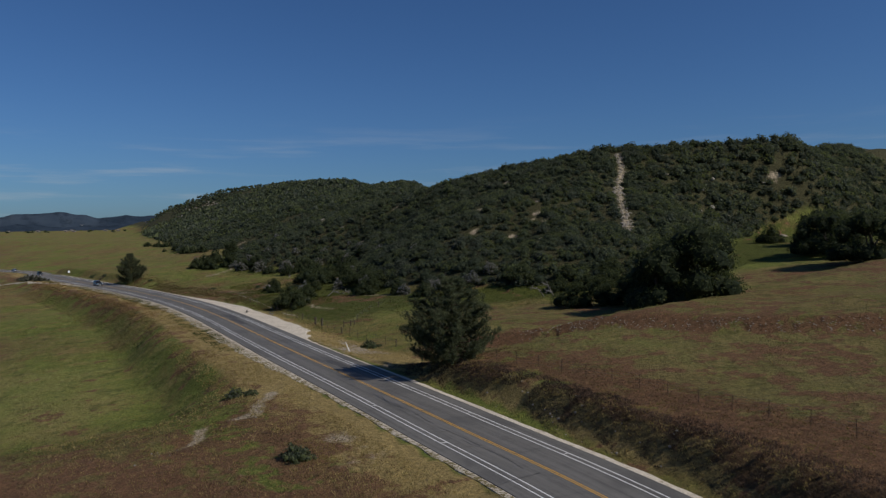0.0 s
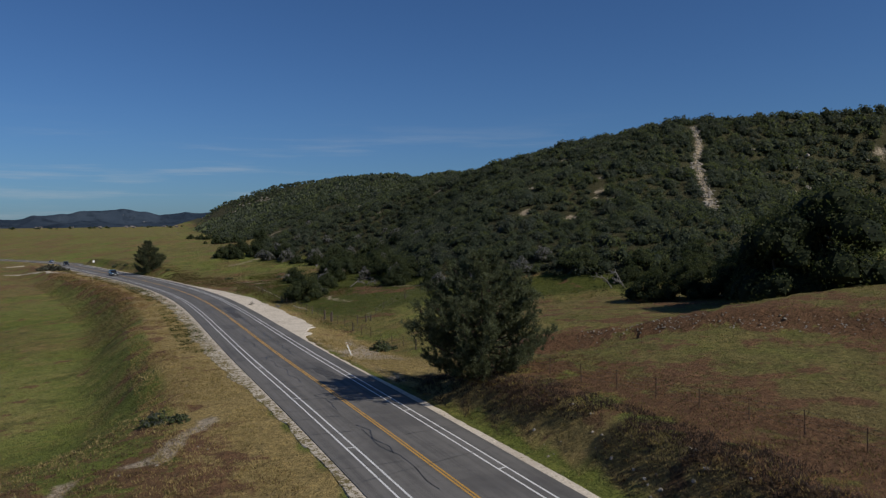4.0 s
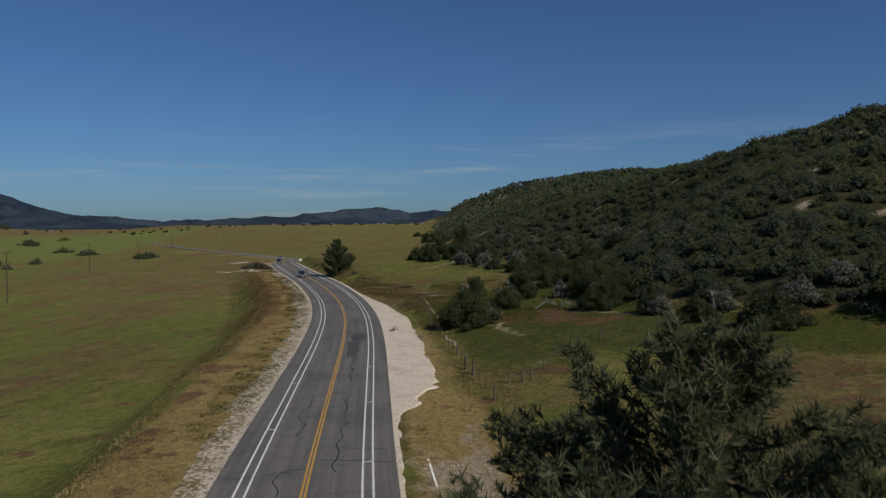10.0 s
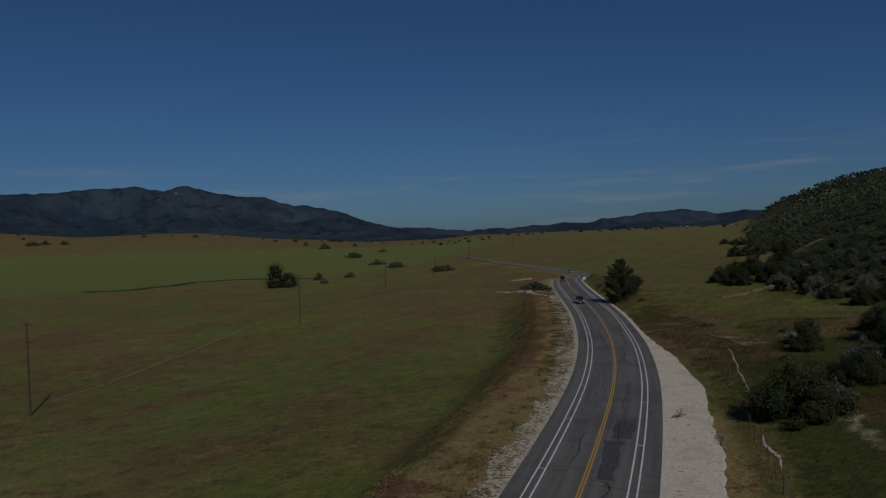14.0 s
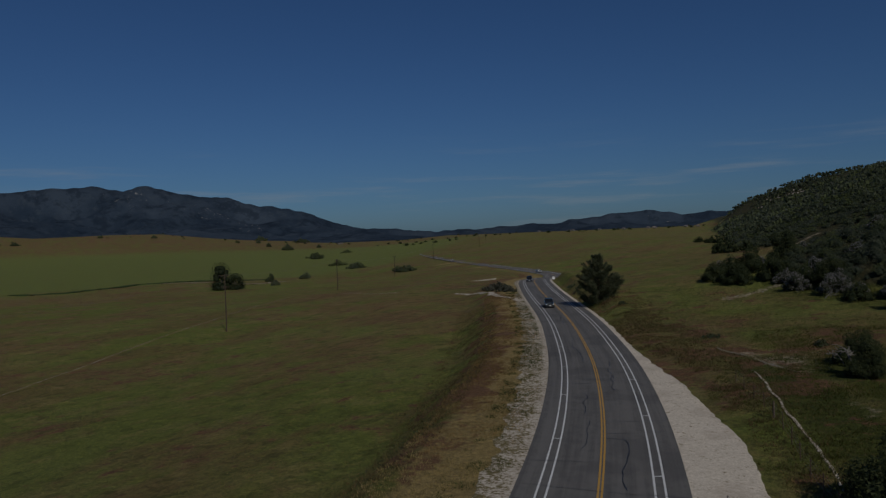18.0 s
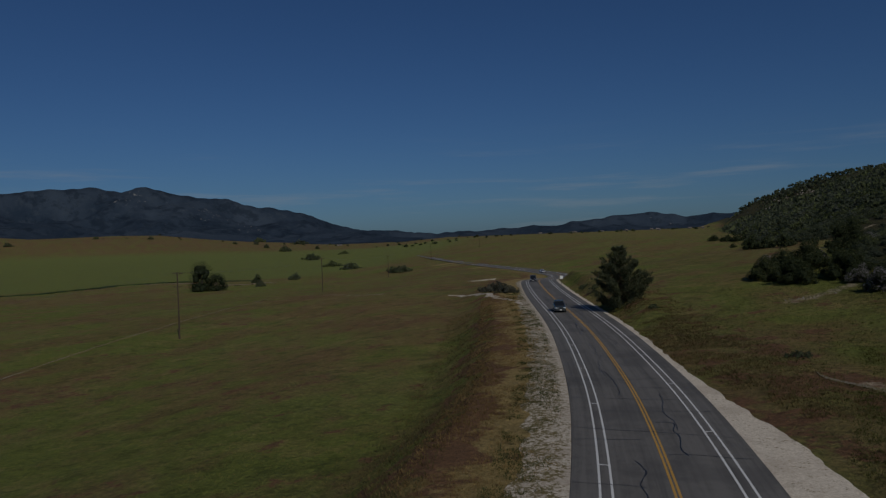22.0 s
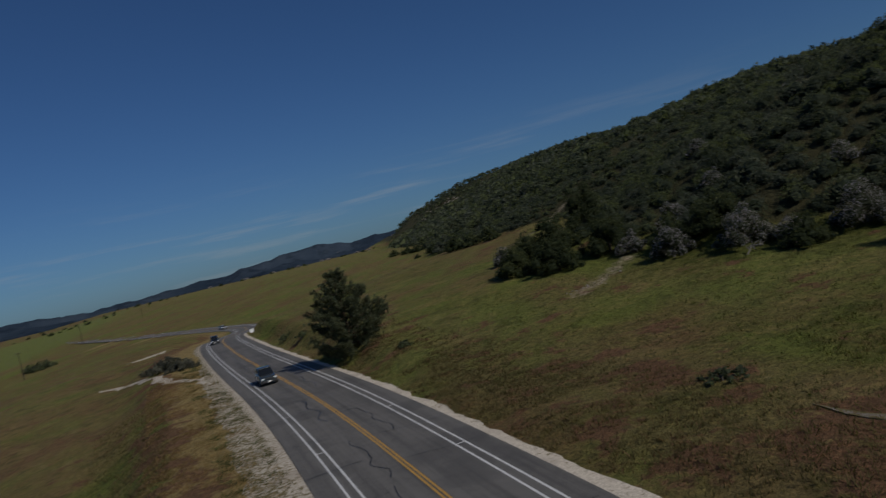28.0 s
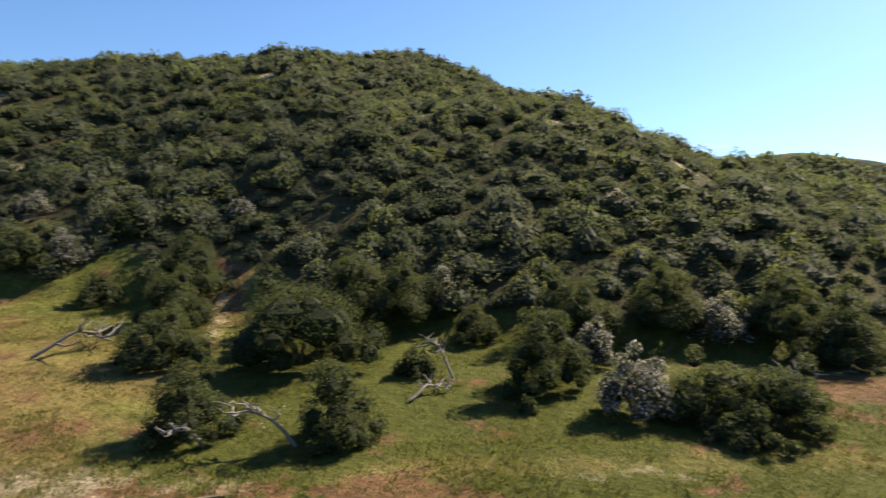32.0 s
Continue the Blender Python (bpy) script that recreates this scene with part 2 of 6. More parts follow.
def make_gravel(name="pale_granite_gravel", tone=1.0, mottle=0.35):
    k = Mat(name, 0.95, spec=0.15)
    g, m, b, h = k.noise(9, 5, 0.75), k.noise(3.2, 7, 0.8), k.noise(0.3, 4, 0.6), k.noise(0.8, 5, 0.7)
    c = k.mix(k.step(g, 0.35, 0.65), tuple(tone * a for a in (0.47, 0.41, 0.325)), tuple(tone * a for a in (0.69, 0.62, 0.515)))
    c = k.mix(k.math("MULTIPLY", k.step(m, 0.44, 0.62), mottle), c, tuple(tone * a for a in (0.33, 0.27, 0.20)))
    c = k.mix(k.math("MULTIPLY", k.step(b, 0.50, 0.62), 0.5), c, tuple(tone * a for a in (0.40, 0.34, 0.27)))
    weeds = k.math("ADD", k.attr("weedy"), k.math("ADD", k.math("MULTIPLY", k.math("SUBTRACT", m, 0.5), 3.0), k.math("MULTIPLY", k.math("SUBTRACT", h, 0.5), 2.0)))
    c = k.mix(k.step(weeds, 0.34, 0.74), c, k.mix(g, (0.075, 0.072, 0.026), (0.20, 0.15, 0.07)))
    k.color(c)
    k.bump(k.math("ADD", g, k.math("MULTIPLY", m, 0.5)), 0.6, 0.06)
    return k.m


def make_leaf(name, dark, lite, tip=None, rough=0.75, hues=None):
    """Foliage: a tone for each plant, and a spread from leaf to leaf."""
    k = Mat(name, rough, spec=0.25)
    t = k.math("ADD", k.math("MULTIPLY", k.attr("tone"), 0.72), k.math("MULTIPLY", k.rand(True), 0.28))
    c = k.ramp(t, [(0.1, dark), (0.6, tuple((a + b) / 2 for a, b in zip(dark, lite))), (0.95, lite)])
    if hues:
        plant = k.math("FRACT", k.math("MULTIPLY", k.attr("tone"), 53.7))
        c = k.mix(k.math("MULTIPLY", k.step(plant, 0.74, 0.80), 0.75), c, hues[0])
        c = k.mix(k.math("MULTIPLY", k.step(plant, 0.24, 0.18), 0.7), c, hues[1])
    if tip:
        c = k.mix(k.math("MULTIPLY", k.step(k.rand(True), tip[1], tip[1] + 0.12), k.step(k.attr("tone"), 0.012, 0.03)), c, tip[0])
    k.color(c)
    tr = k.n.new("ShaderNodeBsdfTranslucent")
    k.l.new(k.mix(1.0, c, (1.0, 1.0, 0.72), "MULTIPLY"), tr.inputs["Color"])
    both = k.n.new("ShaderNodeMixShader")
    both.inputs[0].default_value = 0.55
    k.l.new(k.b.outputs[0], both.inputs[1])
    k.l.new(tr.outputs[0], both.inputs[2])
    k.l.new(both.outputs[0], k.n["Material Output"].inputs["Surface"])
    return k.m


def make_bark(name, dark, lite):
    k = Mat(name, 0.95, spec=0.15)
    n = k.noise(7, 6, 0.7, (1, 1, 0.25))
    k.color(k.ramp(n, [(0.3, dark), (0.7, lite)]))
    k.bump(n, 0.7, 0.05)
    return k.m


# The blue in these base colours is distance haze, mixed into the slopes.
def make_mountain(name="hazed_brush_slopes", dark=(0.020, 0.032, 0.050), lite=(0.042, 0.058, 0.080)):
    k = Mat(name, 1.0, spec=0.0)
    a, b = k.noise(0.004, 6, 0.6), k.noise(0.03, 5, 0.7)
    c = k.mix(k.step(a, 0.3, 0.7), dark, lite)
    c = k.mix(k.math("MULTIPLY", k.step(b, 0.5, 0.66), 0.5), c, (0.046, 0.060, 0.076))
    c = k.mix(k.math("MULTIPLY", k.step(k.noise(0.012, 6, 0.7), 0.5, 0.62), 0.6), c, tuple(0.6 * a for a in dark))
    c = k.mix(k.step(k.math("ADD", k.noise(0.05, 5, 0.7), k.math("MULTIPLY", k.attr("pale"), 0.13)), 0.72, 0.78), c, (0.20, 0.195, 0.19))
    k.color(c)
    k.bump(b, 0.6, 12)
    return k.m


GROUND = make_ground()
ASPHALT = make_asphalt()
WHITE = make_paint("white_road_paint", (0.62, 0.62, 0.60))
YELLOW = make_paint("yellow_road_paint", (0.46, 0.255, 0.045))
TAR = plain("crack_sealing_tar", (0.012, 0.012, 0.013), 0.45)
GRAVEL = make_gravel()
TRACK = make_gravel("pale_dusty_soil", 0.55, 0.6)
FOOT_SOIL = make_gravel("trodden_brown_soil", 0.34, 0.6)
SAND = make_gravel("pale_gully_sand", 0.85, 0.5)
GREY_GRAVEL = make_gravel("weedy_grey_gravel", 0.82, 0.75)
WET_GRASS = plain("wet_ditch_grass", (0.030, 0.050, 0.012), 0.9, spec=0.1, grain=0.5, scale=0.4)
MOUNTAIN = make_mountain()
EAST_SLOPE = make_mountain("eastern_brush_slopes", (0.045, 0.052, 0.034), (0.095, 0.102, 0.070))
CHAPARRAL = make_leaf("chaparral_leaves", (0.042, 0.057, 0.035), (0.132, 0.152, 0.090), ((0.158, 0.165, 0.090), 0.93), hues=((0.100, 0.112, 0.090), (0.132, 0.156, 0.060)))
OAK_LEAF = make_leaf("live_oak_leaves", (0.027, 0.040, 0.018), (0.100, 0.118, 0.047), ((0.17, 0.175, 0.068), 0.90))
PALE_LEAF = make_leaf("pale_flowering_leaves", (0.05, 0.06, 0.035), (0.11, 0.12, 0.08), ((0.33, 0.31, 0.345), 0.52))
SAGE_LEAF = make_leaf("grey_sage_leaves", (0.075, 0.078, 0.058), (0.175, 0.172, 0.13))
NEEDLE = make_leaf("pine_needles", (0.052, 0.066, 0.036), (0.185, 0.205, 0.120))
PINE_BARK = make_bark("pine_bark", (0.045, 0.032, 0.022), (0.14, 0.10, 0.07))
OAK_BARK = make_bark("oak_bark", (0.05, 0.042, 0.034), (0.16, 0.14, 0.115))
DEAD_WOOD = make_bark("bleached_dead_wood", (0.09, 0.082, 0.072), (0.26, 0.245, 0.22))
# Greener grass for the hill foot, darkened to carry the bushes' shade.
FOOT_GRASS = make_leaf("foot_shade_grass", (0.052, 0.068, 0.014), (0.125, 0.138, 0.033), ((0.135, 0.10, 0.04), 0.78))
BROWN_GRASS = make_leaf("brown_verge_blades", (0.20, 0.130, 0.052), (0.42, 0.28, 0.125), ((0.24, 0.21, 0.08), 0.85))
GRASS = make_leaf("grass_blades", (0.11, 0.125, 0.028), (0.27, 0.255, 0.07), ((0.30, 0.22, 0.09), 0.7))
RUST = make_leaf("rust_weed_stalks", (0.08, 0.05, 0.032), (0.20, 0.12, 0.075), ((0.20, 0.17, 0.08), 0.7))
WEED = make_leaf("dark_weed_stalks", (0.080, 0.072, 0.027), (0.19, 0.155, 0.062), ((0.19, 0.115, 0.060), 0.8))
SHOULDER_WEED = make_leaf("shoulder_weed_leaves", (0.045, 0.060, 0.016), (0.125, 0.140, 0.045), ((0.20, 0.16, 0.07), 0.9))
DUSK_WEED = make_leaf("purple_brown_weeds", (0.040, 0.029, 0.025), (0.105, 0.070, 0.056), ((0.16, 0.125, 0.095), 0.9))
STRAW = make_leaf("dry_grass_blades", (0.26, 0.19, 0.075), (0.54, 0.42, 0.20), ((0.20, 0.18, 0.065), 0.78))
POST_WOOD = make_bark("weathered_post_wood", (0.045, 0.036, 0.028), (0.15, 0.12, 0.09))
POLE_WOOD = make_bark("creosoted_pole_wood", (0.035, 0.026, 0.019), (0.10, 0.075, 0.055))
STEEL = plain("rusty_steel", (0.11, 0.075, 0.055), 0.7, 0.4)
ROCK = make_bark("pale_granite", (0.17, 0.15, 0.125), (0.40, 0.36, 0.30))


# ---------------------------------------------------------------- plan of the road
def spline(pts, step):
    """Points every step metres along a smooth line through pts."""
    p = np.array(pts, float)
    ext = np.vstack([2 * p[0] - p[1], p, 2 * p[-1] - p[-2]])
    out = []
    for i in range(1, len(ext) - 2):
        a, b, c, d = ext[i - 1], ext[i], ext[i + 1], ext[i + 2]
        n = max(2, int(np.linalg.norm(c - b) / 1.0))
        u = np.linspace(0, 1, n, endpoint=False)[:, None]
        out.append(0.5 * (2 * b + (c - a) * u + (2 * a - 5 * b + 4 * c - d) * u ** 2 + (3 * b - a - 3 * c + d) * u ** 3))
    q = np.vstack(out + [p[-1:]])
    s = np.r_[0, np.cumsum(np.hypot(*(q[1:, :2] - q[:-1, :2]).T))]
    t = np.arange(0, s[-1], step)
    return np.stack([np.interp(t, s, q[:, k]) for k in range(q.shape[1])], 1)


def softened(q, width):
    w = np.hanning(width + 2)[1:-1]
    w /= w.sum()
    pad = width // 2
    e = np.vstack([q[:1] + (q[:1] - q[pad:0:-1]), q, q[-1:] + (q[-1:] - q[-2:-pad - 2:-1])])
    return np.stack([np.convolve(e[:, k], w, "valid")[:len(q)] for k in range(q.shape[1])], 1)


LINE = softened(spline([(31, -420), (29, -180), (27, -90), (24.4, -40), (20.6, -10.8), (14.9, 10.8), (8.8, 32.4), (2.45, 54), (-3.6, 75.6),
                        (-9.7, 97.2), (-16.5, 118.8), (-24.7, 140.4), (-33.4, 160), (-42, 178), (-51.4, 196.2), (-62, 216), (-75.5, 242),
                        (-89, 269.5), (-100, 296), (-106.5, 318), (-110, 336), (-119, 356), (-140, 383), (-163, 410), (-196, 446),
                        (-245, 502), (-318, 590), (-403, 700), (-560, 920), (-760, 1200)], 2.0), 9)
TAN = np.gradient(LINE, axis=0)
TAN /= np.hypot(*TAN.T)[:, None]
RIGHT = np.stack([TAN[:, 1], -TAN[:, 0]], 1)
ROAD_Z = -3.2 * np.clip((LINE[:, 1] - 255) / 95, 0, 1) ** 2 * (3 - 2 * np.clip((LINE[:, 1] - 255) / 95, 0, 1)) + 0.0
S_AT_Y0 = float(np.interp(0, LINE[:, 1], np.arange(len(LINE)) * 2.0))


def on_road(s, off, lift=0.0):
    """A place s metres along the road from where y is 0, off metres to its right."""
    u = (np.asarray(s, float) + S_AT_Y0) / 2.0
    k = np.arange(len(LINE))
    g = [np.interp(u, k, a) for a in (LINE[:, 0], LINE[:, 1], RIGHT[:, 0], RIGHT[:, 1], ROAD_Z)]
    return np.stack([g[0] + g[2] * off, g[1] + g[3] * off, g[4] + lift], -1)


def s_of_y(y):
    return float(np.interp(y, LINE[:, 1], np.arange(len(LINE)) * 2.0)) - S_AT_Y0


def road_frame(x, y):
    """Offset to the right of the road, the road's y and its height, for arrays of places."""
    x, y = np.asarray(x, float).ravel(), np.asarray(y, float).ravel()
    off, yy, zz = np.empty(len(x)), np.empty(len(x)), np.empty(len(x))
    for i in range(0, len(x), 20000):
        sl = slice(i, i + 20000)
        dx, dy = x[sl, None] - LINE[None, ::3, 0], y[sl, None] - LINE[None, ::3, 1]
        j = np.argmin(dx * dx + dy * dy, 1) * 3
        best, side = np.full(len(j), 1e18), np.zeros(len(j))
        jj = j.copy()
        for o in range(-3, 4):
            k = np.clip(j + o, 0, len(LINE) - 1)
            ddx, ddy = x[sl] - LINE[k, 0], y[sl] - LINE[k, 1]
            along = ddx * TAN[k, 0] + ddy * TAN[k, 1]
            acr = ddx * RIGHT[k, 0] + ddy * RIGHT[k, 1]
            q = np.abs(along)
            better = q < best
            best, side, jj = np.where(better, q, best), np.where(better, acr, side), np.where(better, k, jj)
        off[sl], yy[sl], zz[sl] = side, LINE[jj, 1], ROAD_Z[jj]
    return off, yy, zz


# ---------------------------------------------------------------- the lie of the land
def sstep(a, b, x):
    t = np.clip((x - a) / (b - a), 0, 1)
    return t * t * (3 - 2 * t)


def vnoise(x, y, scale, seed=0):
    """Smooth value noise, about -1 to 1."""
    x, y = np.asarray(x, float) / scale + seed * 17.3, np.asarray(y, float) / scale - seed * 9.1
    xi, yi = np.floor(x), np.floor(y)
    fx, fy = x - xi, y - yi
    fx, fy = fx * fx * (3 - 2 * fx), fy * fy * (3 - 2 * fy)

    def h(a, b):
        v = np.sin(a * 127.1 + b * 311.7 + seed * 74.7) * 43758.5453
        return (v - np.floor(v)) * 2 - 1
    return (h(xi, yi) * (1 - fx) + h(xi + 1, yi) * fx) * (1 - fy) + (h(xi, yi + 1) * (1 - fx) + h(xi + 1, yi + 1) * fx) * fy


def to_line(x, y, pts):
    """Distance to a polyline, and the value (third column) at the nearest place."""
    best, val, sgn = np.full(len(x), 1e9), np.zeros(len(x)), np.ones(len(x))
    p = np.array(pts, float)
    for a, b in zip(p[:-1], p[1:]):
        ex, ey = b[0] - a[0], b[1] - a[1]
        t = np.clip(((x - a[0]) * ex + (y - a[1]) * ey) / (ex * ex + ey * ey), 0, 1)
        d = np.hypot(x - a[0] - t * ex, y - a[1] - t * ey)
        near = d < best
        best = np.where(near, d, best)
        if p.shape[1] > 2:
            val = np.where(near, a[2] + (b[2] - a[2]) * t, val)
        sgn = np.where(near, np.sign(ex * (y - a[1]) - ey * (x - a[0])), sgn)
    return best, val, sgn


TOE = [(-260, 1500), (-216, 1240), (-160, 918), (-97, 605), (-53, 378), (-38, 300), (-31, 282), (-16, 262), (-17, 236), (-20, 219), (-6, 193), (15, 180), (20, 158), (17, 140),
       (18, 125), (24, 110), (33, 98), (46, 86), (62, 78), (82, 82), (104, 100), (122, 124), (152, 149), (260, 174), (420, 190)]
SPINE = [(420, 260, 56), (238, 215, 48.8), (198.5, 188.8, 44.4), (170.6, 165.4, 44.8), (127, 166, 42), (99, 168, 39.8), (86, 182, 37.6), (68, 224, 34),
         (47, 273, 24), (76, 355, 37.2), (95, 483, 50), (119, 756, 55.4), (108, 1080, 92), (22, 1355, 104.3), (-97, 1350, 89.7), (-184, 1361, 59.7)]

SCARP = [(75.6, 1.8), (61.6, 12.8), (55.6, 17.3), (50.6, 22.8), (45.6, 27.8), (41.6, 32.8), (37.6, 37.8), (31.6, 43.3), (25.6, 46.8), (15.6, 52.8)]

GULLY = [(-8.7, 14.8), (-7.8, 15.1), (-6.7, 16.4), (-6.6, 19.5), (-3.9, 20.6), (-2.3, 20.8), (-1.8, 25.0), (-0.3, 29.7)]


# a rockfall runs down from the crest
STRIP = [(106.0, 161), (104.3, 155.5), (92.8, 135), (87.2, 121), (81.4, 107.4)]
TONGUE = [(12, 169), (17.5, 168.2), (21.6, 166.6)]
BARE_STRIP = [(23.6, 157.4), (18.2, 155), (12.3, 152.2)]


def land(x, y):
    """Height of the ground, and the share of brush hillside, for arrays of places."""
    x, y = np.asarray(x, float).ravel(), np.asarray(y, float).ravel()
    off, yr, zr = road_frame(x, y)
    u = -off
    # low meadow to the west, with a swell round the far shrubs
    field = -4.2 - 5.6 * sstep(12, 80, u) + 4.6 * np.exp(-((x + 160) / 80) ** 2 - ((y - 275) / 105) ** 2)
    field += 0.5 * vnoise(x, y, 60, 1) + 0.22 * vnoise(x, y, 17, 2)
    south = sstep(48, 22, yr)
    field = field * (1 - south) + south * (-1.0 - 4.0 * sstep(15, 120, u) + 0.35 * vnoise(x, y, 9, 3))
    top = 11.2 + 1.2 * vnoise(x, y, 23, 4) + 0.7 * vnoise(x, y, 6.5, 14)
    gd = np.minimum(to_line(x, y, GULLY[:4])[0], to_line(x, y, GULLY[4:])[0])
    field = field - 0.9 * np.exp(-(gd / 1.1) ** 2)
    bank = sstep(0, 1, (u - top) / (8.5 + 6 * south))
    left = zr - 0.06 + (field - zr) * bank
    # right-hand side: cut banks, then a slow rise to the foot of the hill
    lip = 2.5 * sstep(38, 24, yr) + 2.6 * sstep(165, 205, yr) * sstep(330, 285, yr) - 0.5 * sstep(44, 54, yr) * sstep(80, 66, yr)
    right = zr - 0.06 + lip * sstep(6.2, 9.8, off) + 0.105 * np.clip(off - 12, 0, 110) + 0.3 * vnoise(x, y, 14, 5) * sstep(7, 16, off)
    sd, _, ss_ = to_line(x, y, SCARP)
    sd = np.where(ss_ < 0, sd, -sd) + 0.8 * vnoise(x, y, 5, 6)
    kerb = 5.9 + 3.9 * sstep(66, 73, yr) * sstep(157, 112, yr)
    right += 0.5 * sstep(108, 125, yr) * sstep(182, 160, yr) * sstep(0, 3.2, off - kerb) * sstep(18, 5, off - kerb)
    right += 1.3 * sstep(-0.8, 0.8, sd) * np.exp(-(np.maximum(sd, 0) / 22) ** 2) * sstep(23, 30, x) * sstep(95, 75, x)
    right = right * sstep(900, 300, off) + 9 * (1 - sstep(900, 300, off))
    base = np.where(off > 0, right, left)
    # the far plain lifts a little, with brown foothills under the western range
    r, az = np.hypot(x, y - 80), np.degrees(np.arctan2(x, y - 80))
    base = base + 12 * sstep(500, 2300, r) + 66 * sstep(1350, 2300, r) * sstep(-33, -62, az) * (0.85 + 0.3 * vnoise(x, y, 260, 7) + 0.08 * vnoise(x, y, 90, 17))
    # the hill
    dt, _, side = to_line(x, y, TOE)
    ds, crest, _ = to_line(x, y, SPINE)
    inside = side > 0
    f = np.where(inside, dt / (dt + ds + 1e-6), 0)
    g = 0.55 * f + 0.45 * np.sin(f * math.pi / 2)
    rough_n = 1.6 * vnoise(x, y, 26, 8) + 0.9 * vnoise(x, y, 9, 9)
    hill = base + (crest - base) * g + rough_n * np.clip(f * 4, 0, 1) * sstep(0, 12, ds + 6)
    hill = hill - 6.0 * np.exp(-((x - 126) / 24) ** 2 - ((y - 140) / 15) ** 2) * np.clip(f * 5, 0, 1)
    hill = hill + 0.5 * np.exp(-((x - 105) / 13) ** 2 - ((y - 159) / 13) ** 2) - 1.8 * np.exp(-((x - 74) / 14) ** 2 - ((y - 150) / 14) ** 2)
    hill = hill - 3.4 * np.exp(-((x - 68) / 24) ** 2 - ((y - 118) / 15) ** 2) * np.clip(f * 5, 0, 1)
    z = np.where(inside, np.maximum(hill, base * 0.4 + hill * 0.6), base)
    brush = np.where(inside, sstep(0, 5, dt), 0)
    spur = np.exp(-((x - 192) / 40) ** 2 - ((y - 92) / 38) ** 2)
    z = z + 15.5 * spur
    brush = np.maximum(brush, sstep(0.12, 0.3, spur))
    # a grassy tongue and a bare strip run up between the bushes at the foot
    open_d = np.minimum(to_line(x, y, TONGUE)[0] / 2.6, to_line(x, y, BARE_STRIP)[0] / 1.9)
    brush = brush * sstep(0.8, 1.25, open_d)
    return z, np.clip(brush, 0, 1), off, yr, zr


def land_z(x, y):
    return float(land([x], [y])[0][0])


# ---------------------------------------------------------------- mesh helpers
def raw_mesh(name, verts, faces, mat, attrs=None, smooth=False):
    """A mesh from arrays; faces: n x 3 or n x 4."""
    verts, faces = np.asarray(verts, np.float32), np.asarray(faces, np.int32)
    me = bpy.data.meshes.new(name)
    me.vertices.add(len(verts))
    me.vertices.foreach_set("co", verts.ravel())
    k = faces.shape[1]
    me.loops.add(faces.size)
    me.loops.foreach_set("vertex_index", faces.ravel())
    me.polygons.add(len(faces))
    me.polygons.foreach_set("loop_start", np.arange(0, faces.size, k, dtype=np.int32))
    me.polygons.foreach_set("use_smooth", np.full(len(faces), smooth))
    for key, v in (attrs or {}).items():
        a = me.attributes.new(key, "FLOAT", "POINT")
        a.data.foreach_set("value", np.asarray(v, np.float32))
    me.update(calc_edges=True)
    me.materials.append(mat)
    return me


def part(name, data, parent, label="", at=None):
    ob = new(name, data)
    ob.parent = parent
    if at is not None:
        ob.matrix_basis = at
    if label:
        ob["label"] = label
    return ob


def thing(name, at, label, category, group="", kind=""):
    ob = new(name)
    ob.matrix_basis = at
    ob.empty_display_size = 0.3
    return tagged(ob, label, category, group, kind)


def grid_faces(nu, nv):
    i = (np.arange(nu - 1)[:, None] * nv + np.arange(nv - 1)[None]).ravel()
    return np.stack([i, i + nv, i + nv + 1, i + 1], 1)


def ribbon(s, lo, hi, lift, drop=0.0):
    """A strip along the road between the offsets lo and hi, with skirts where drop is given."""
    rows = [on_road(s, lo, lift), on_road(s, hi, lift)]
    if drop:
        rows = [on_road(s, lo - drop * 0.5, lift - drop), *rows, on_road(s, hi + drop * 0.5, lift - drop)]
    v = np.stack(rows, 1).reshape(-1, 3)
    return v, grid_faces(len(s), len(rows))[:, ::-1]


def tube(path, radii, sides=6):
    """A tapered tube along a path; returns arrays."""
    p, r = np.asarray(path, float), np.asarray(radii, float)
    t = np.gradient(p, axis=0)
    t /= np.linalg.norm(t, axis=1)[:, None] + 1e-9
    ref = np.where(np.abs(t[:, 2:3]) > 0.9, [[1.0, 0, 0]], [[0, 0, 1.0]])
    a = np.cross(t, ref)
    a /= np.linalg.norm(a, axis=1)[:, None] + 1e-9
    b = np.cross(t, a)
    ang = np.linspace(0, 2 * math.pi, sides, endpoint=False)
    v = p[:, None] + r[:, None, None] * (np.cos(ang)[None, :, None] * a[:, None] + np.sin(ang)[None, :, None] * b[:, None])
    n = len(p)
    i, j = np.meshgrid(np.arange(n - 1), np.arange(sides), indexing="ij")
    k = (j + 1) % sides
    f = np.stack([i * sides + j, i * sides + k, (i + 1) * sides + k, (i + 1) * sides + j], -1).reshape(-1, 4)
    v = v.reshape(-1, 3)
    tip = np.array([[n * sides - sides + q for q in range(sides)]])
    caps = [[(n - 1) * sides, (n - 1) * sides + 1, (n - 1) * sides + 2, (n - 1) * sides + 3]] if sides == 4 else []
    if caps:
        f = np.vstack([f, caps])
    return v, f


def joined(pieces):
    """Several (verts, faces) of one face size in one."""
    vs, fs, n = [], [], 0
    for v, f in pieces:
        vs.append(v)
        fs.append(f + n)
        n += len(v)
    return np.vstack(vs), np.vstack(fs)


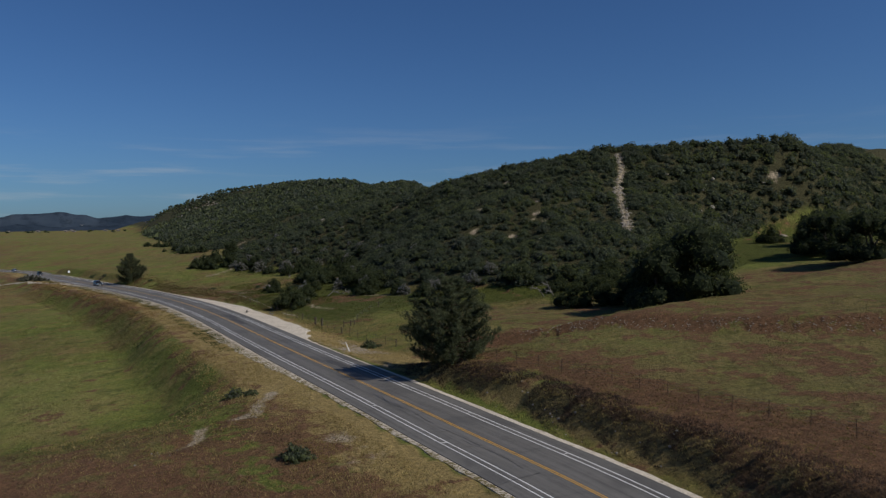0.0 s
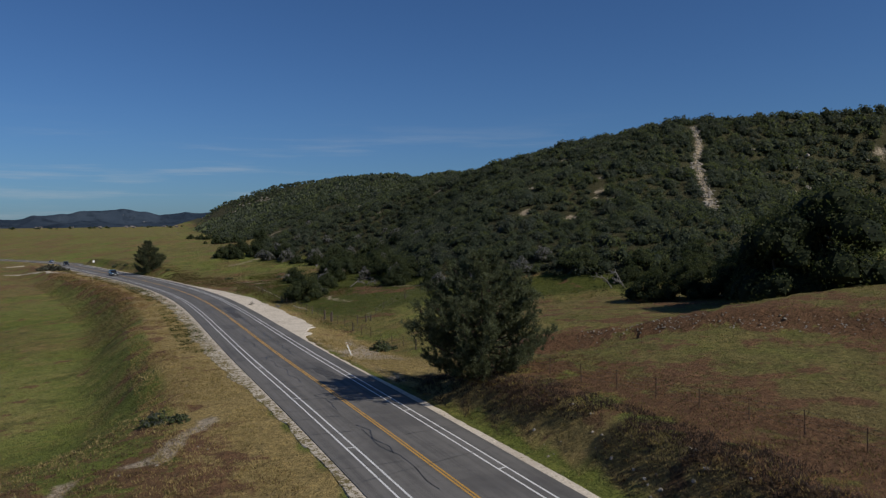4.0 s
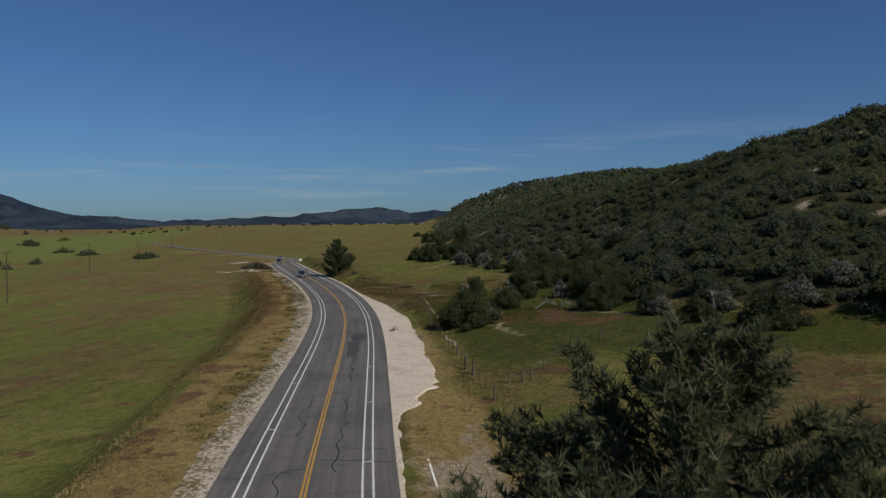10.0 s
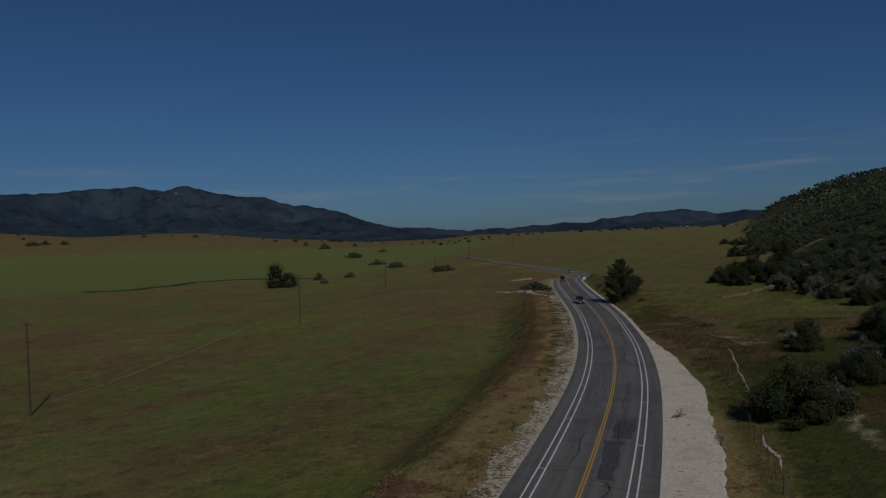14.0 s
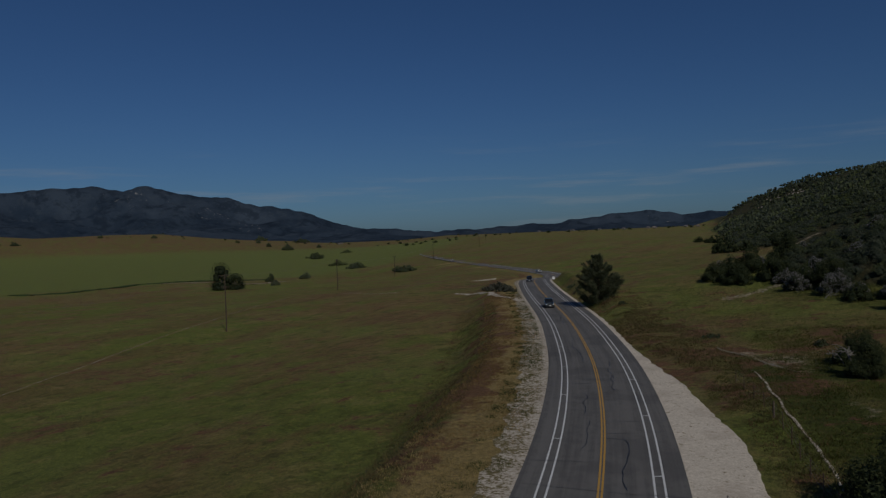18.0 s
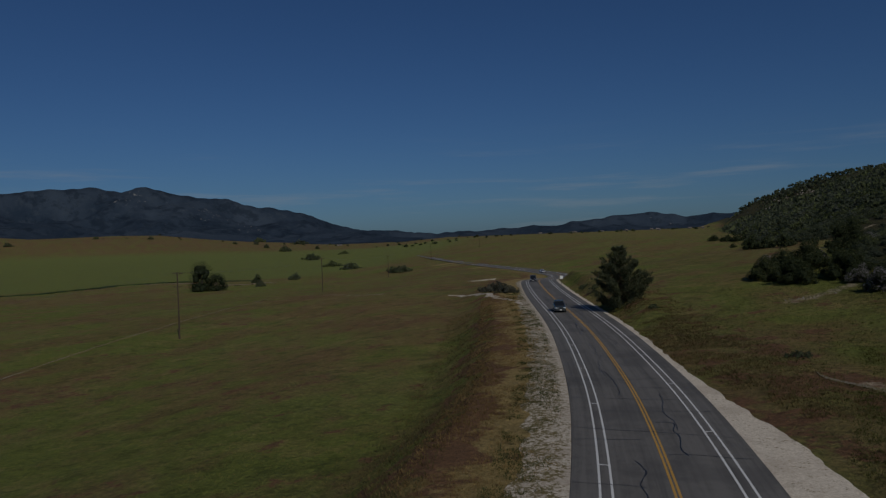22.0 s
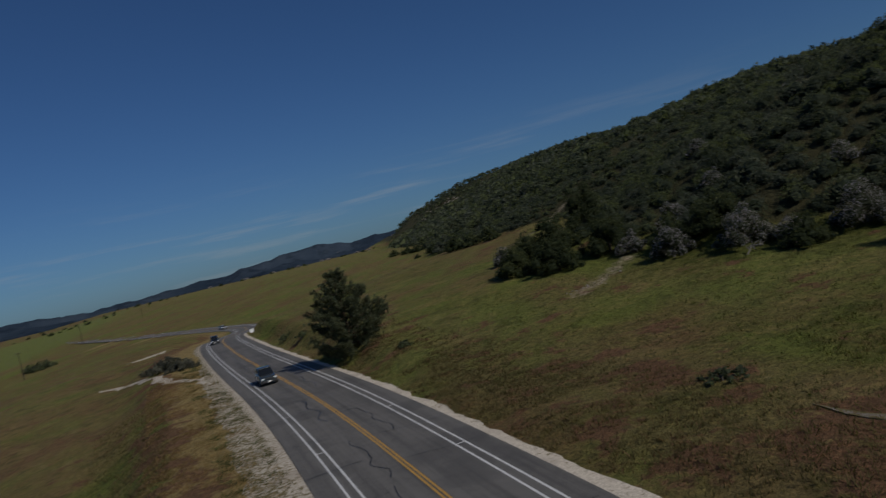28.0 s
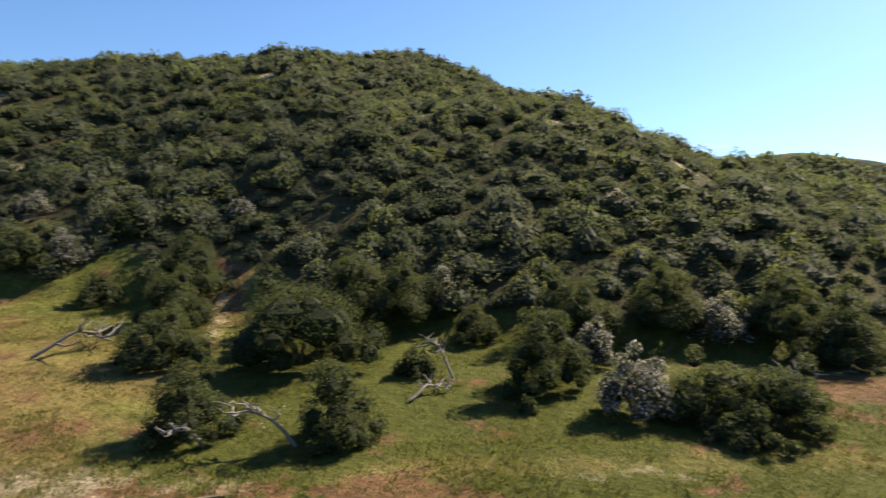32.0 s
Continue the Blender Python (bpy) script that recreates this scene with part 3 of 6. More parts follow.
def box(cx, cy, cz, sx, sy, sz, bevel=0.0):
    bm = bmesh.new()
    bmesh.ops.create_cube(bm, size=1, matrix=Matrix.Translation((cx, cy, cz)) @ Matrix.Diagonal((sx, sy, sz, 1)))
    if bevel:
        bmesh.ops.bevel(bm, geom=bm.edges[:], offset=bevel, segments=2, affect="EDGES", profile=0.6)
    return bm


def bm_mesh(name, bm, mat, smooth=False):
    me = bpy.data.meshes.new(name)
    bm.to_mesh(me)
    bm.free()
    me.materials.append(mat)
    if smooth:
        me.polygons.foreach_set("use_smooth", np.full(len(me.polygons), True))
    return me


# ---------------------------------------------------------------- ground sheet
def axis(lo, hi, step, far):
    core = np.arange(lo, hi + step / 2, step)
    out, d, v = [], step, 0.0
    while v < far:
        d *= 1.13
        v += d
        out.append(v)
    out = np.array(out)
    return np.r_[lo - out[::-1], core, hi + out]


gx, gy = axis(-110, 120, 1.2, 4300), axis(-50, 290, 1.2, 4300)
X, Y = [a.ravel() for a in np.meshgrid(gx, gy, indexing="ij")]
Z, BRUSH, OFF, YR, ZR = land(X, Y)
Z = np.where(np.abs(OFF) < 5.3, ZR - 0.14, Z)


def near_line(pts, width):
    return np.exp(-(to_line(X, Y, pts)[0] / width) ** 2)


# small sandy openings in the brush
SPOTS = [(164, 160.2), (160.6, 158.6), (170.2, 155.3), (167.4, 152), (193.9, 169.6), (217.8, 178.3), (109, 143), (112.8, 135.8), (106.5, 129.8),
         (61.6, 121), (64.3, 124.2), (52, 135.6), (64.5, 118.9), (47, 121.5), (42.3, 118.6), (66.1, 130.4), (18.2, 227.1), (54.9, 115.9), (32, 186.8), (35.7, 178.2), (22.6, 185.5), (25.1, 178.3), (26.8, 185), (61.6, 175.2), (68.8, 162.3)]
toe_d = to_line(X, Y, TOE)[0]
foot = sstep(-28, -18, X) * sstep(70, 90, Y) * sstep(225, 205, Y) * sstep(10, 15, OFF) * (1 - BRUSH)
dry = sstep(5, 6, -OFF) * sstep(14, 10.5, -OFF) * 0.95 + 0.75 * sstep(5.5, 7, OFF) * sstep(13, 9, OFF) * sstep(125, 95, YR)
dry = dry + 0.15 * sstep(24, 34, X) * sstep(62, 50, Y) * sstep(10, 16, OFF) + 0.12 * near_line([(-4, 137), (0, 130), (3, 122), (5, 114)], 2.6) + 0.22 * sstep(40, 25, YR) * sstep(10, 14, -OFF) * sstep(40, 25, -OFF) + 0.3 * near_line([(-6, 143), (-1, 131), (4, 118)], 2.6) + 0.06 * foot + 0.10 * foot * sstep(145, 155, Y) * sstep(12, 22, toe_d) + 0.7 * near_line([(27, 110), (40, 98), (52, 92)], 5) + 0.55 * near_line([(23, 156), (16, 153)], 2.2) + 0.12 * near_line([(10, 168), (4, 150)], 7)
rust = 0.72 * sstep(38, 18, YR) * sstep(8, 14, -OFF) + (0.35 + 0.35 * sstep(100, 135, YR)) * sstep(8.5, 11, -OFF) * sstep(17, 13, -OFF)
rust = rust + 0.68 * sstep(45, 25, YR) * sstep(7, 10, OFF) * sstep(20, 14, OFF) + 0.72 * near_line([(x + 0.4, y + 0.3) for x, y in SCARP], 1.25) * sstep(22, 28, X) + 0.22 * near_line([(x + 4, y + 3.4) for x, y in SCARP], 3.4) * sstep(22, 28, X)
rust = rust + 0.75 * near_line(BARE_STRIP, 2.0) + 0.55 * near_line([(-4.6, 137), (-2.6, 129), (-0.6, 121.5)], 1.7) + 0.5 * near_line([(-13, 150), (-9, 147), (-6, 144), (-5, 139)], 2.4) + 0.7 * near_line([(10, 112), (22, 106)], 5) + 0.46 * near_line([(-1, 158.5), (-6, 153), (-10, 152)], 2.4) + 0.12 * near_line([(6, 166), (-14, 160)], 3) + 0.22 * near_line([(14, 172), (-2, 158)], 4.5) + 0.6 * near_line([(17, 114), (14, 117)], 2)
rust = rust + 0.45 * sstep(1500, 1800, np.hypot(X, Y)) * sstep(-15, -35, np.degrees(np.arctan2(X, Y - 80))) + 0.36 * sstep(22, 32, X) * sstep(80, 60, Y) * sstep(0, 6, OFF) + 0.34 * sstep(115, 135, YR) * sstep(230, 200, YR) * sstep(5.5, 7, OFF) * sstep(20, 14, OFF)

f_d, _, f_side = to_line(X, Y, [(-455, 60), (-430, 200), (-415, 300), (-398, 412), (-330, 432), (-345, 520), (-366, 610), (-530, 1000), (-700, 1400), (-800, 1900)])
fresh = 0.85 * sstep(-18, 30, np.where(f_side > 0, f_d, -f_d)) * sstep(1850, 1450, np.hypot(X, Y - 80))
# shade of the road bank and of the hill-foot bushes, put into the grass colour
lush_shade = 0.3 * sstep(12, 15, -OFF) * sstep(30, 20, -OFF)
lush_shade = lush_shade + 0.5 * np.exp(-(toe_d / 9) ** 2) * sstep(300, 200, Y) + 0.5 * near_line([(3, 142), (1, 134), (3, 126)], 5) + 0.60 * foot * sstep(154, 142, Y) + 0.14 * foot
bare = 0.55 * near_line([(11, 55), (14, 52), (15, 50)], 2.0) + 0.7 * near_line([(9.6, 66), (10.4, 62.5), (11.6, 59), (12.0, 56.5)], 1.1)
bare = bare + 0.95 * near_line([(-8.7, 14.8), (-7.8, 15.1), (-6.7, 16.4), (-6.6, 19.5)], 0.55)
bare = bare + 1.1 * near_line([(-3.9, 20.6), (-2.3, 20.8), (-1.8, 25.0), (-0.3, 29.7)], 0.65)

bare = bare + 0.62 * near_line(STRIP, 1.7) + 0.42 * near_line([(-10.4, 150.2), (-8.4, 148.4), (-7.4, 145.4)], 2.3) + 0.40 * near_line([(-5.7, 148.6), (-4, 141)], 1.6)
bare = bare + 0.55 * near_line([(-12.8, 205), (-16.7, 198), (-20.4, 193)], 2.2) + 0.6 * near_line([(59, 107), (61, 109)], 2) + 0.55 * near_line([(21.6, 200.4), (21, 199.8)], 0.9)
bare = bare + 0.6 * near_line([(14, 235), (17, 231), (20, 236)], 2.2) + 0.6 * near_line([(-168, 276), (-129, 254)], 2.2) + 0.45 * near_line([(4.7, 11.8), (6.0, 8.1), (7.8, 5.3)], 1.6)
bare = bare + 0.55 * near_line(BARE_STRIP, 1.3) + 0.32 * near_line([(-18.8, 174.5), (-16.2, 162.3), (-14.7, 156.7), (-11.7, 150.2), (-7, 143), (-3.3, 137.8), (-1.2, 135), (0.4, 129), (2.8, 124.9), (5, 116.8)], 0.8) + 0.42 * near_line([(-1, 129), (0.6, 125), (1.1, 121), (2.9, 117.4)], 1.0)
bare = bare + 0.55 * near_line([(-28, 250), (-24, 254), (-21.5, 261), (-17, 268), (-12, 273)], 1.5) + 0.55 * near_line([(40, 198), (44, 200)], 1.2) + 0.55 * near_line([(52, 150), (56, 148)], 1.4)
for i, (sx, sy) in enumerate(SPOTS):
    bare = bare + 0.75 * near_line([(sx, sy), (sx + 1.2, sy + 1.0 - 0.4 * (i % 4))], 1.0 + 0.25 * (i % 3))
bare = bare + 0.30 * near_line(SCARP, 0.9) * sstep(24, 30, X) + 0.6 * near_line([(18, 115), (26, 104)], 1.6) + 0.6 * near_line([(6, 112), (6.8, 110), (8.3, 104), (11, 99)], 1.4)
bare = bare + 0.4 * np.exp(-((X + 108) / 45) ** 2 - ((Y - 1250) / 40) ** 2)
tan = 0.72 * sstep(20, 28, X) * sstep(84, 66, Y) * sstep(9, 14, OFF) + 0.55 * sstep(12, 20, -OFF) * sstep(34, 14, Y) + 0.30 * sstep(18, 40, -OFF) * sstep(70, 110, Y) * sstep(420, 250, Y)
tan = tan + 0.55 * sstep(105, 130, YR) * sstep(235, 205, YR) * sstep(6, 8, OFF) * sstep(24, 15, OFF)
hay = 0.62 * sstep(15, 24, -OFF) * sstep(20, 50, Y) * sstep(115, 72, Y)
verge_e = sstep(34, 38, YR) * sstep(74, 66, YR) * sstep(5.0, 5.4, OFF)
dry = dry + 0.5 * verge_e * sstep(16, 11, OFF)
bare = bare + 0.40 * sstep(7.4, 9, -OFF) * sstep(15, 11, -OFF) * sstep(26, 12, YR) * (0.5 + 0.9 * vnoise(X, Y, 3.4, 33))
bare = bare + 0.42 * verge_e * sstep(8.6, 6.6, OFF) + 0.5 * near_line([(12.4, 51.5), (11.6, 54.5), (10.9, 57.5)], 1.5) + 0.3 * near_line([(14.6, 38.5), (13.4, 42.5)], 1.0)
# the brush mask also darkens the ground of the cut bank east of the road
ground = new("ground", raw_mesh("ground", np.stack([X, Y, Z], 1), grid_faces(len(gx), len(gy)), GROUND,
                                dict(tan=tan, hay=hay, dry=dry, rust=rust, lush_shade=lush_shade, fresh=fresh, bare=bare, brush=np.clip(BRUSH + 0.5 * sstep(38, 26, YR) * sstep(6.2, 7, OFF) * sstep(12, 9.5, OFF), 0, 1)), True))
tagged(ground, "green and rust-brown grassy meadow rising to a brush hill", "ground", kind="structure")


def ground_z(x, y):
    """Height of the ground sheet itself, between its corners."""
    g = Z.reshape(len(gx), len(gy))
    i = np.clip(np.searchsorted(gx, x) - 1, 0, len(gx) - 2)
    j = np.clip(np.searchsorted(gy, y) - 1, 0, len(gy) - 2)
    a, b = (x - gx[i]) / (gx[i + 1] - gx[i]), (y - gy[j]) / (gy[j + 1] - gy[j])
    return (g[i, j] * (1 - a) + g[i + 1, j] * a) * (1 - b) + (g[i, j + 1] * (1 - a) + g[i + 1, j + 1] * a) * b


def dirt_path(pts, width, seed, label, weedy=0.35, lift=0.035, name="dirt_track", mat=None):
    """A worn strip of bare soil lying on the ground, ragged along both edges."""
    mat = mat or TRACK
    q = spline(pts, 0.4)
    q = q + np.stack([vnoise(q[:, 0], q[:, 1], 3.1, seed), vnoise(q[:, 0], q[:, 1], 2.7, seed + 1)], 1) * width * 0.5
    t = np.gradient(q, axis=0)
    t /= np.hypot(*t.T)[:, None] + 1e-9
    n = np.stack([t[:, 1], -t[:, 0]], 1)
    k = np.arange(len(q))
    ends = np.clip(np.minimum(k, k[::-1]) / 8.0, 0.05, 1)
    rows, wd = [], []
    for u in (-1.0, -0.72, 0.0, 0.72, 1.0):
        w = width * 0.5 * ends * np.clip(0.9 + 0.55 * vnoise(k * 0.4, k * 0, 2.2, seed + 3 + u) + 0.3 * vnoise(k * 0.4, k * 0, 0.8, seed + 5 + u), 0.15, 2)
        p = q + n * (u * w)[:, None]
        rows.append(np.c_[p, ground_z(p[:, 0], p[:, 1]) + (-0.05 if abs(u) == 1 else lift)])
        wd.append(np.full(len(q), weedy * (0.4 + 0.9 * abs(u))))
    ob = new(name, raw_mesh(name, np.stack(rows, 1).reshape(-1, 3), grid_faces(len(q), 5), mat, dict(weedy=np.stack(wd, 1).ravel())))
    return tagged(ob, label, name.replace("_", " "), kind="structure")


for pts, wide, wd, lab in [
        ([(-9.5, 141.0), (-8.4, 138.4), (-4.6, 124.6), (-2.4, 117.7), (-0.4, 110.2)], 0.28, 0.62, "thin winding pale cattle track in the grass"),
        ([(-15.1, 154.5), (-13.2, 151.2), (-10.5, 147.6), (-8, 143.5), (-5.2, 139.5)], 0.7, 0.80, "worn brown foot path along the foot of the hill"),
        ([(1.2, 103.6), (2.2, 100.0), (3.5, 97.6), (4.3, 93.9)], 0.34, 0.55, "thin winding pale cattle track in the grass"),
        ([(-115.1, 108.2), (-124.1, 128.2), (-139.1, 158.8), (-160.7, 206.4), (-190.2, 274.4)], 0.6, 1.0, "faint dusty wheel track across the meadow"),
        ([(-64.7, 208.0), (-70.8, 215.6), (-76.0, 220.3), (-89.0, 235.5), (-104.0, 247.0)], 1.7, 0.3, "pale dirt driveway leaving the road"),
        ([(-118.5, 300.4), (-116.8, 289.9), (-120.0, 285.3)], 2.2, 0.3, "pale dirt bank beside the driveway"),
        ]:
    dirt_path(pts, wide, int(10 * wide) + 3 * len(pts), lab, wd, 0.05 if pts[0][0] > -100 else 0.12, mat=SAND if "winding" in lab or "driveway" in lab else FOOT_SOIL if "foot path" in lab else TRACK)


dirt_path([(-426, 292), (-408, 304), (-412, 343), (-428, 375), (-422, 400), (-400, 412), (-350, 420)], 8.0, 81, "dark wet grassy ditch winding through the meadow", 0, 0.3, "ditch", WET_GRASS)
dirt_path([(-414, 388), (-390, 392), (-372, 390)], 7.0, 84, "pale dry grass strip beside the ditch", 0.9, 0.3)
dirt_path([(-330, 374), (-318, 380), (-314, 402)], 7.0, 86, "pale dry grass strip beside the ditch", 0.9, 0.3)


# ---------------------------------------------------------------- distant ranges
def mountain_range(name, label, profile, near, far, seed, mat=MOUNTAIN):
    """Folded slopes whose crest follows bearings and rises, in degrees, seen from the road."""
    az = np.arange(profile[0][0], profile[-1][0], 0.16)
    el = np.interp(az, [p[0] for p in profile], [p[1] for p in profile])
    rr = np.linspace(0, 1.4, 40)
    A, R = np.meshgrid(az, rr, indexing="ij")
    E = np.tile(el[:, None], (1, len(rr)))
    rad = near + (far - near) * R
    x, y = rad * np.sin(np.radians(A)), 80 + rad * np.cos(np.radians(A))
    shape = np.where(R < 1, R ** 0.9, np.clip(1 - (R - 1) * 1.2, 0, 1))
    fold = 1 - 0.55 * np.abs(vnoise(x, y, 420, seed)) - 0.25 * np.abs(vnoise(x, y, 150, seed + 1))
    fold = np.where(R > 0.9, fold + (1 - fold) * np.clip((R - 0.9) * 10, 0, 1), fold)
    pale = sum(np.exp(-((A - a0) / wa) ** 2 - ((R - r0) / 0.13) ** 2) for a0, wa, r0 in ((-49, 2.2, 0.82), (-54.5, 1.8, 0.93), (-46, 1.4, 0.68), (-14, 1.2, 0.9), (-70, 2, 0.8)))
    fold = fold - 0.10 * np.abs(vnoise(x, y, 55, seed + 4)) * np.clip((1 - R) * 4, 0, 1)
    z = 4 + (11 + np.tan(np.radians(E)) * far - 4 - 4 + 6 * vnoise(x, y, 75, seed + 2) + 4 * vnoise(x, y, 28, seed + 3)) * shape * fold
    ob = new(name, raw_mesh(name, np.stack([x, y, z], -1).reshape(-1, 3), grid_faces(*A.shape), mat, dict(pale=pale.ravel()), True))
    return tagged(ob, label, "mountains", kind="structure")


mountain_range("backdrop_western_range", "dark brush-covered mountain range on the horizon, tinted blue for haze",
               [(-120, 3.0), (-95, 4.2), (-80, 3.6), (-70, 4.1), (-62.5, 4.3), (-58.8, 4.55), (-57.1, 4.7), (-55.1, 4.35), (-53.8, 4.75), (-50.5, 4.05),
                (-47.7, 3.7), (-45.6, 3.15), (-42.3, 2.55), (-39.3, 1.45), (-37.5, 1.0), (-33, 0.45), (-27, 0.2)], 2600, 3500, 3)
mountain_range("backdrop_northern_hills", "low dark wooded hills along the far valley edge, tinted blue for haze",
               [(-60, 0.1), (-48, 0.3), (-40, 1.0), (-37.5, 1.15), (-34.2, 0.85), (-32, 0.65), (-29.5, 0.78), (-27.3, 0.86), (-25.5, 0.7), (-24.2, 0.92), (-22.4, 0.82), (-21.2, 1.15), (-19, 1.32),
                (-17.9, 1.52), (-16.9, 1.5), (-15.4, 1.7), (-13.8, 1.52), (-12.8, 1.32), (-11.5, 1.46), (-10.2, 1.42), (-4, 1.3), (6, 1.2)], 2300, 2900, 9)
mountain_range("backdrop_eastern_hills", "far brush-covered ridge behind the near hill", [(66, 4.4), (88, 5.6), (95, 5.7), (101, 5.4), (107, 4.7), (125, 3.9), (150, 2.5)], 520, 760, 14, EAST_SLOPE)

# ---------------------------------------------------------------- road
S0, S1 = s_of_y(-300), s_of_y(1100)
ss = np.r_[np.arange(S0, s_of_y(-60), 6), np.arange(s_of_y(-60), s_of_y(420), 1.0), np.arange(s_of_y(420), S1, 6)]
v, f = ribbon(ss, -4.8, 4.8, 0.0, 0.16)
road = tagged(new("road", raw_mesh("road", v, f, ASPHALT, dict(across=np.tile([-4.9, -4.8, 4.8, 4.9], len(ss)), along=np.repeat(ss, 4)))), "grey two-lane asphalt road with tar-sealed cracks", "road", kind="structure")
for nm, lo, col, label in [("centre_line", -0.165, YELLOW, "yellow"), ("centre_line", 0.045, YELLOW, "yellow"), ("edge_line", -3.50, WHITE, "white"),
                           ("edge_line", -2.94, WHITE, "white"), ("edge_line", 2.87, WHITE, "white"), ("edge_line", 3.43, WHITE, "white")]:
    wide = 0.12
    v, f = ribbon(ss, lo, lo + wide, 0.006)
    part(nm, raw_mesh(nm, v, f, col), road, label + " painted line")
for k in range(-4, 26):
    for side, shift in ((-1, 0.0), (1, 6.6)):
        s = s_of_y(34.9) + 13.95 * k + shift
        lo = -3.40 if side < 0 else 2.97
        a = on_road(np.array([s, s + 0.12]), lo, 0.007)
        b = on_road(np.array([s + 0.12 * side, s + 0.12 + 0.12 * side]), lo + 0.48, 0.007)
        part("tick_mark", raw_mesh("tick_mark", np.vstack([a, b]), [[0, 2, 3, 1]], WHITE), road)


def crack(path, width):
    """A tar-sealed crack: a wavy dark ribbon on the road; path: (s, offset)."""
    q = spline(path, 0.35)
    q = q + np.stack([vnoise(q[:, 0], q[:, 1], 0.9, 31), vnoise(q[:, 0], q[:, 1], 0.8, 37)], 1) * 0.07
    t = np.gradient(q, axis=0)
    t /= np.hypot(*t.T)[:, None] + 1e-9
    n = np.stack([-t[:, 1], t[:, 0]], 1)
    w = width * (0.7 + 0.5 * np.abs(vnoise(q[:, 0], q[:, 1], 0.6, 41)))[:, None] * 0.5
    a, b = q + n * w, q - n * w
    v = np.stack([on_road(a[:, 0], a[:, 1], 0.009), on_road(b[:, 0], b[:, 1], 0.009)], 1).reshape(-1, 3)
    part("crack_seal", raw_mesh("crack_seal", v, grid_faces(len(q), 2), TAR), road)


rng = random.Random(7)
s = s_of_y(-25)
while s < s_of_y(245):
    lean = rng.uniform(-0.25, 0.25)
    kind = rng.random()
    lo, hi = (-4.7, 4.7) if kind < 0.2 else ((-4.7, rng.uniform(-1.8, -0.6)) if kind < 0.6 else (rng.uniform(-0.5, 0.8), 4.7))
    crack([(s + lean * (o - lo) + rng.uniform(-0.15, 0.15), o) for o in np.linspace(lo, hi, 5)], rng.uniform(0.035, 0.07))
    s += rng.uniform(2.2, 5.0)
s = s_of_y(0)
while s < s_of_y(235):
    n, o = rng.randint(3, 6), rng.choice((-1.4, -1.2, 1.3, 1.5))
    path = [(s, o)]
    for _ in range(n):
        path.append((path[-1][0] + rng.uniform(1.2, 2.6), o + rng.uniform(-0.35, 0.35)))
    if rng.random() < 0.5:
        path.append((path[-1][0] + 0.2, 0.2))
    crack(path, rng.uniform(0.05, 0.09))
    s += rng.uniform(5, 11)


PATCH = plain("fresh_dark_asphalt", (0.064, 0.062, 0.060), 0.8, spec=0.3, grain=0.5, scale=3.0)
for y0, y1, lo, hi in [(87, 96, 0.6, 1.9), (96.5, 102, 0.9, 2.6), (40, 46, 1.0, 2.2)]:
    ps = np.arange(s_of_y(y0), s_of_y(y1), 0.4)
    pk = np.arange(len(ps))
    e0, e1 = lo + 0.25 * vnoise(ps, ps * 0, 1.7, 91), hi + 0.25 * vnoise(ps, ps * 0, 1.9, 92)
    pv = np.stack([np.stack([on_road(ps[i:i + 1], e[i], 0.004)[0] for i in pk]) for e in (e0, e1)], 1).reshape(-1, 3)
    part("repair_patch", raw_mesh("repair_patch", pv, grid_faces(len(ps), 2), PATCH), road, "darker asphalt repair patch")


# gravel shoulders: ragged strips of pale decomposed granite
def shoulder(name, label, y0, y1, inner, outer, seed, ragged=0.5, weedy=0.3, mat=None):
    s = np.arange(s_of_y(y0), s_of_y(y1), 0.5)
    yy = on_road(s, 0.0)[:, 1]
    ragged = ragged * (0.35 + 0.65 * sstep(30, 70, yy))
    edge = outer(yy) + ragged * vnoise(s, s * 0, 2.3, seed) + ragged * 0.6 * vnoise(s, s * 0, 0.8, seed + 1)
    sgn = 1 if inner > 0 else -1
    rows, wd = [], []
    for u in (0, 0.25, 0.5, 0.75, 0.92, 1.0):
        off = inner + sgn * np.maximum(edge - abs(inner), 0.05) * u
        lift = -0.03 - 0.012 * u - (0.09 if u == 1.0 else 0) - (0.02 if u == 0 else 0)
        rows.append(on_road(s, 1.0, 0) * 0 + np.stack([on_road(s[i:i + 1], off[i], lift)[0] for i in range(len(s))]))
        wd.append(np.full(len(s), weedy * (0.25 if u == 0 else (0.75 + 0.35 * u))))
    v = np.stack(rows, 1).reshape(-1, 3)
    fc = grid_faces(len(s), len(rows))
    ob = new(name, raw_mesh(name, v, fc[:, ::-1] if sgn > 0 else fc, mat or GRAVEL, dict(weedy=np.stack(wd, 1).ravel())))
    return tagged(ob, label, "gravel shoulder", kind="structure")


shoulder("gravel_shoulder_west", "pale weedy gravel shoulder beside the asphalt", -60, 300, -4.78,
         lambda y: 5.45 + 1.7 * sstep(25, 60, y) + 0.8 * sstep(110, 135, y) - 2.0 * sstep(200, 240, y), 51, 0.5, 0.58, GREY_GRAVEL)
shoulder("gravel_shoulder_east", "pale gravel pull-out widening beside the asphalt", -60, 300, 4.78,
         lambda y: 5.5 + (3.7 + 0.2 * vnoise(y, y * 0, 4.1, 12)) * sstep(63.5, 76, y + 2.2 * vnoise(y, y * 0, 1.3, 13)) * sstep(157, 112, y) - 0.3 * sstep(30, 45, y) * sstep(66, 60, y), 57, 0.25, 0.02)

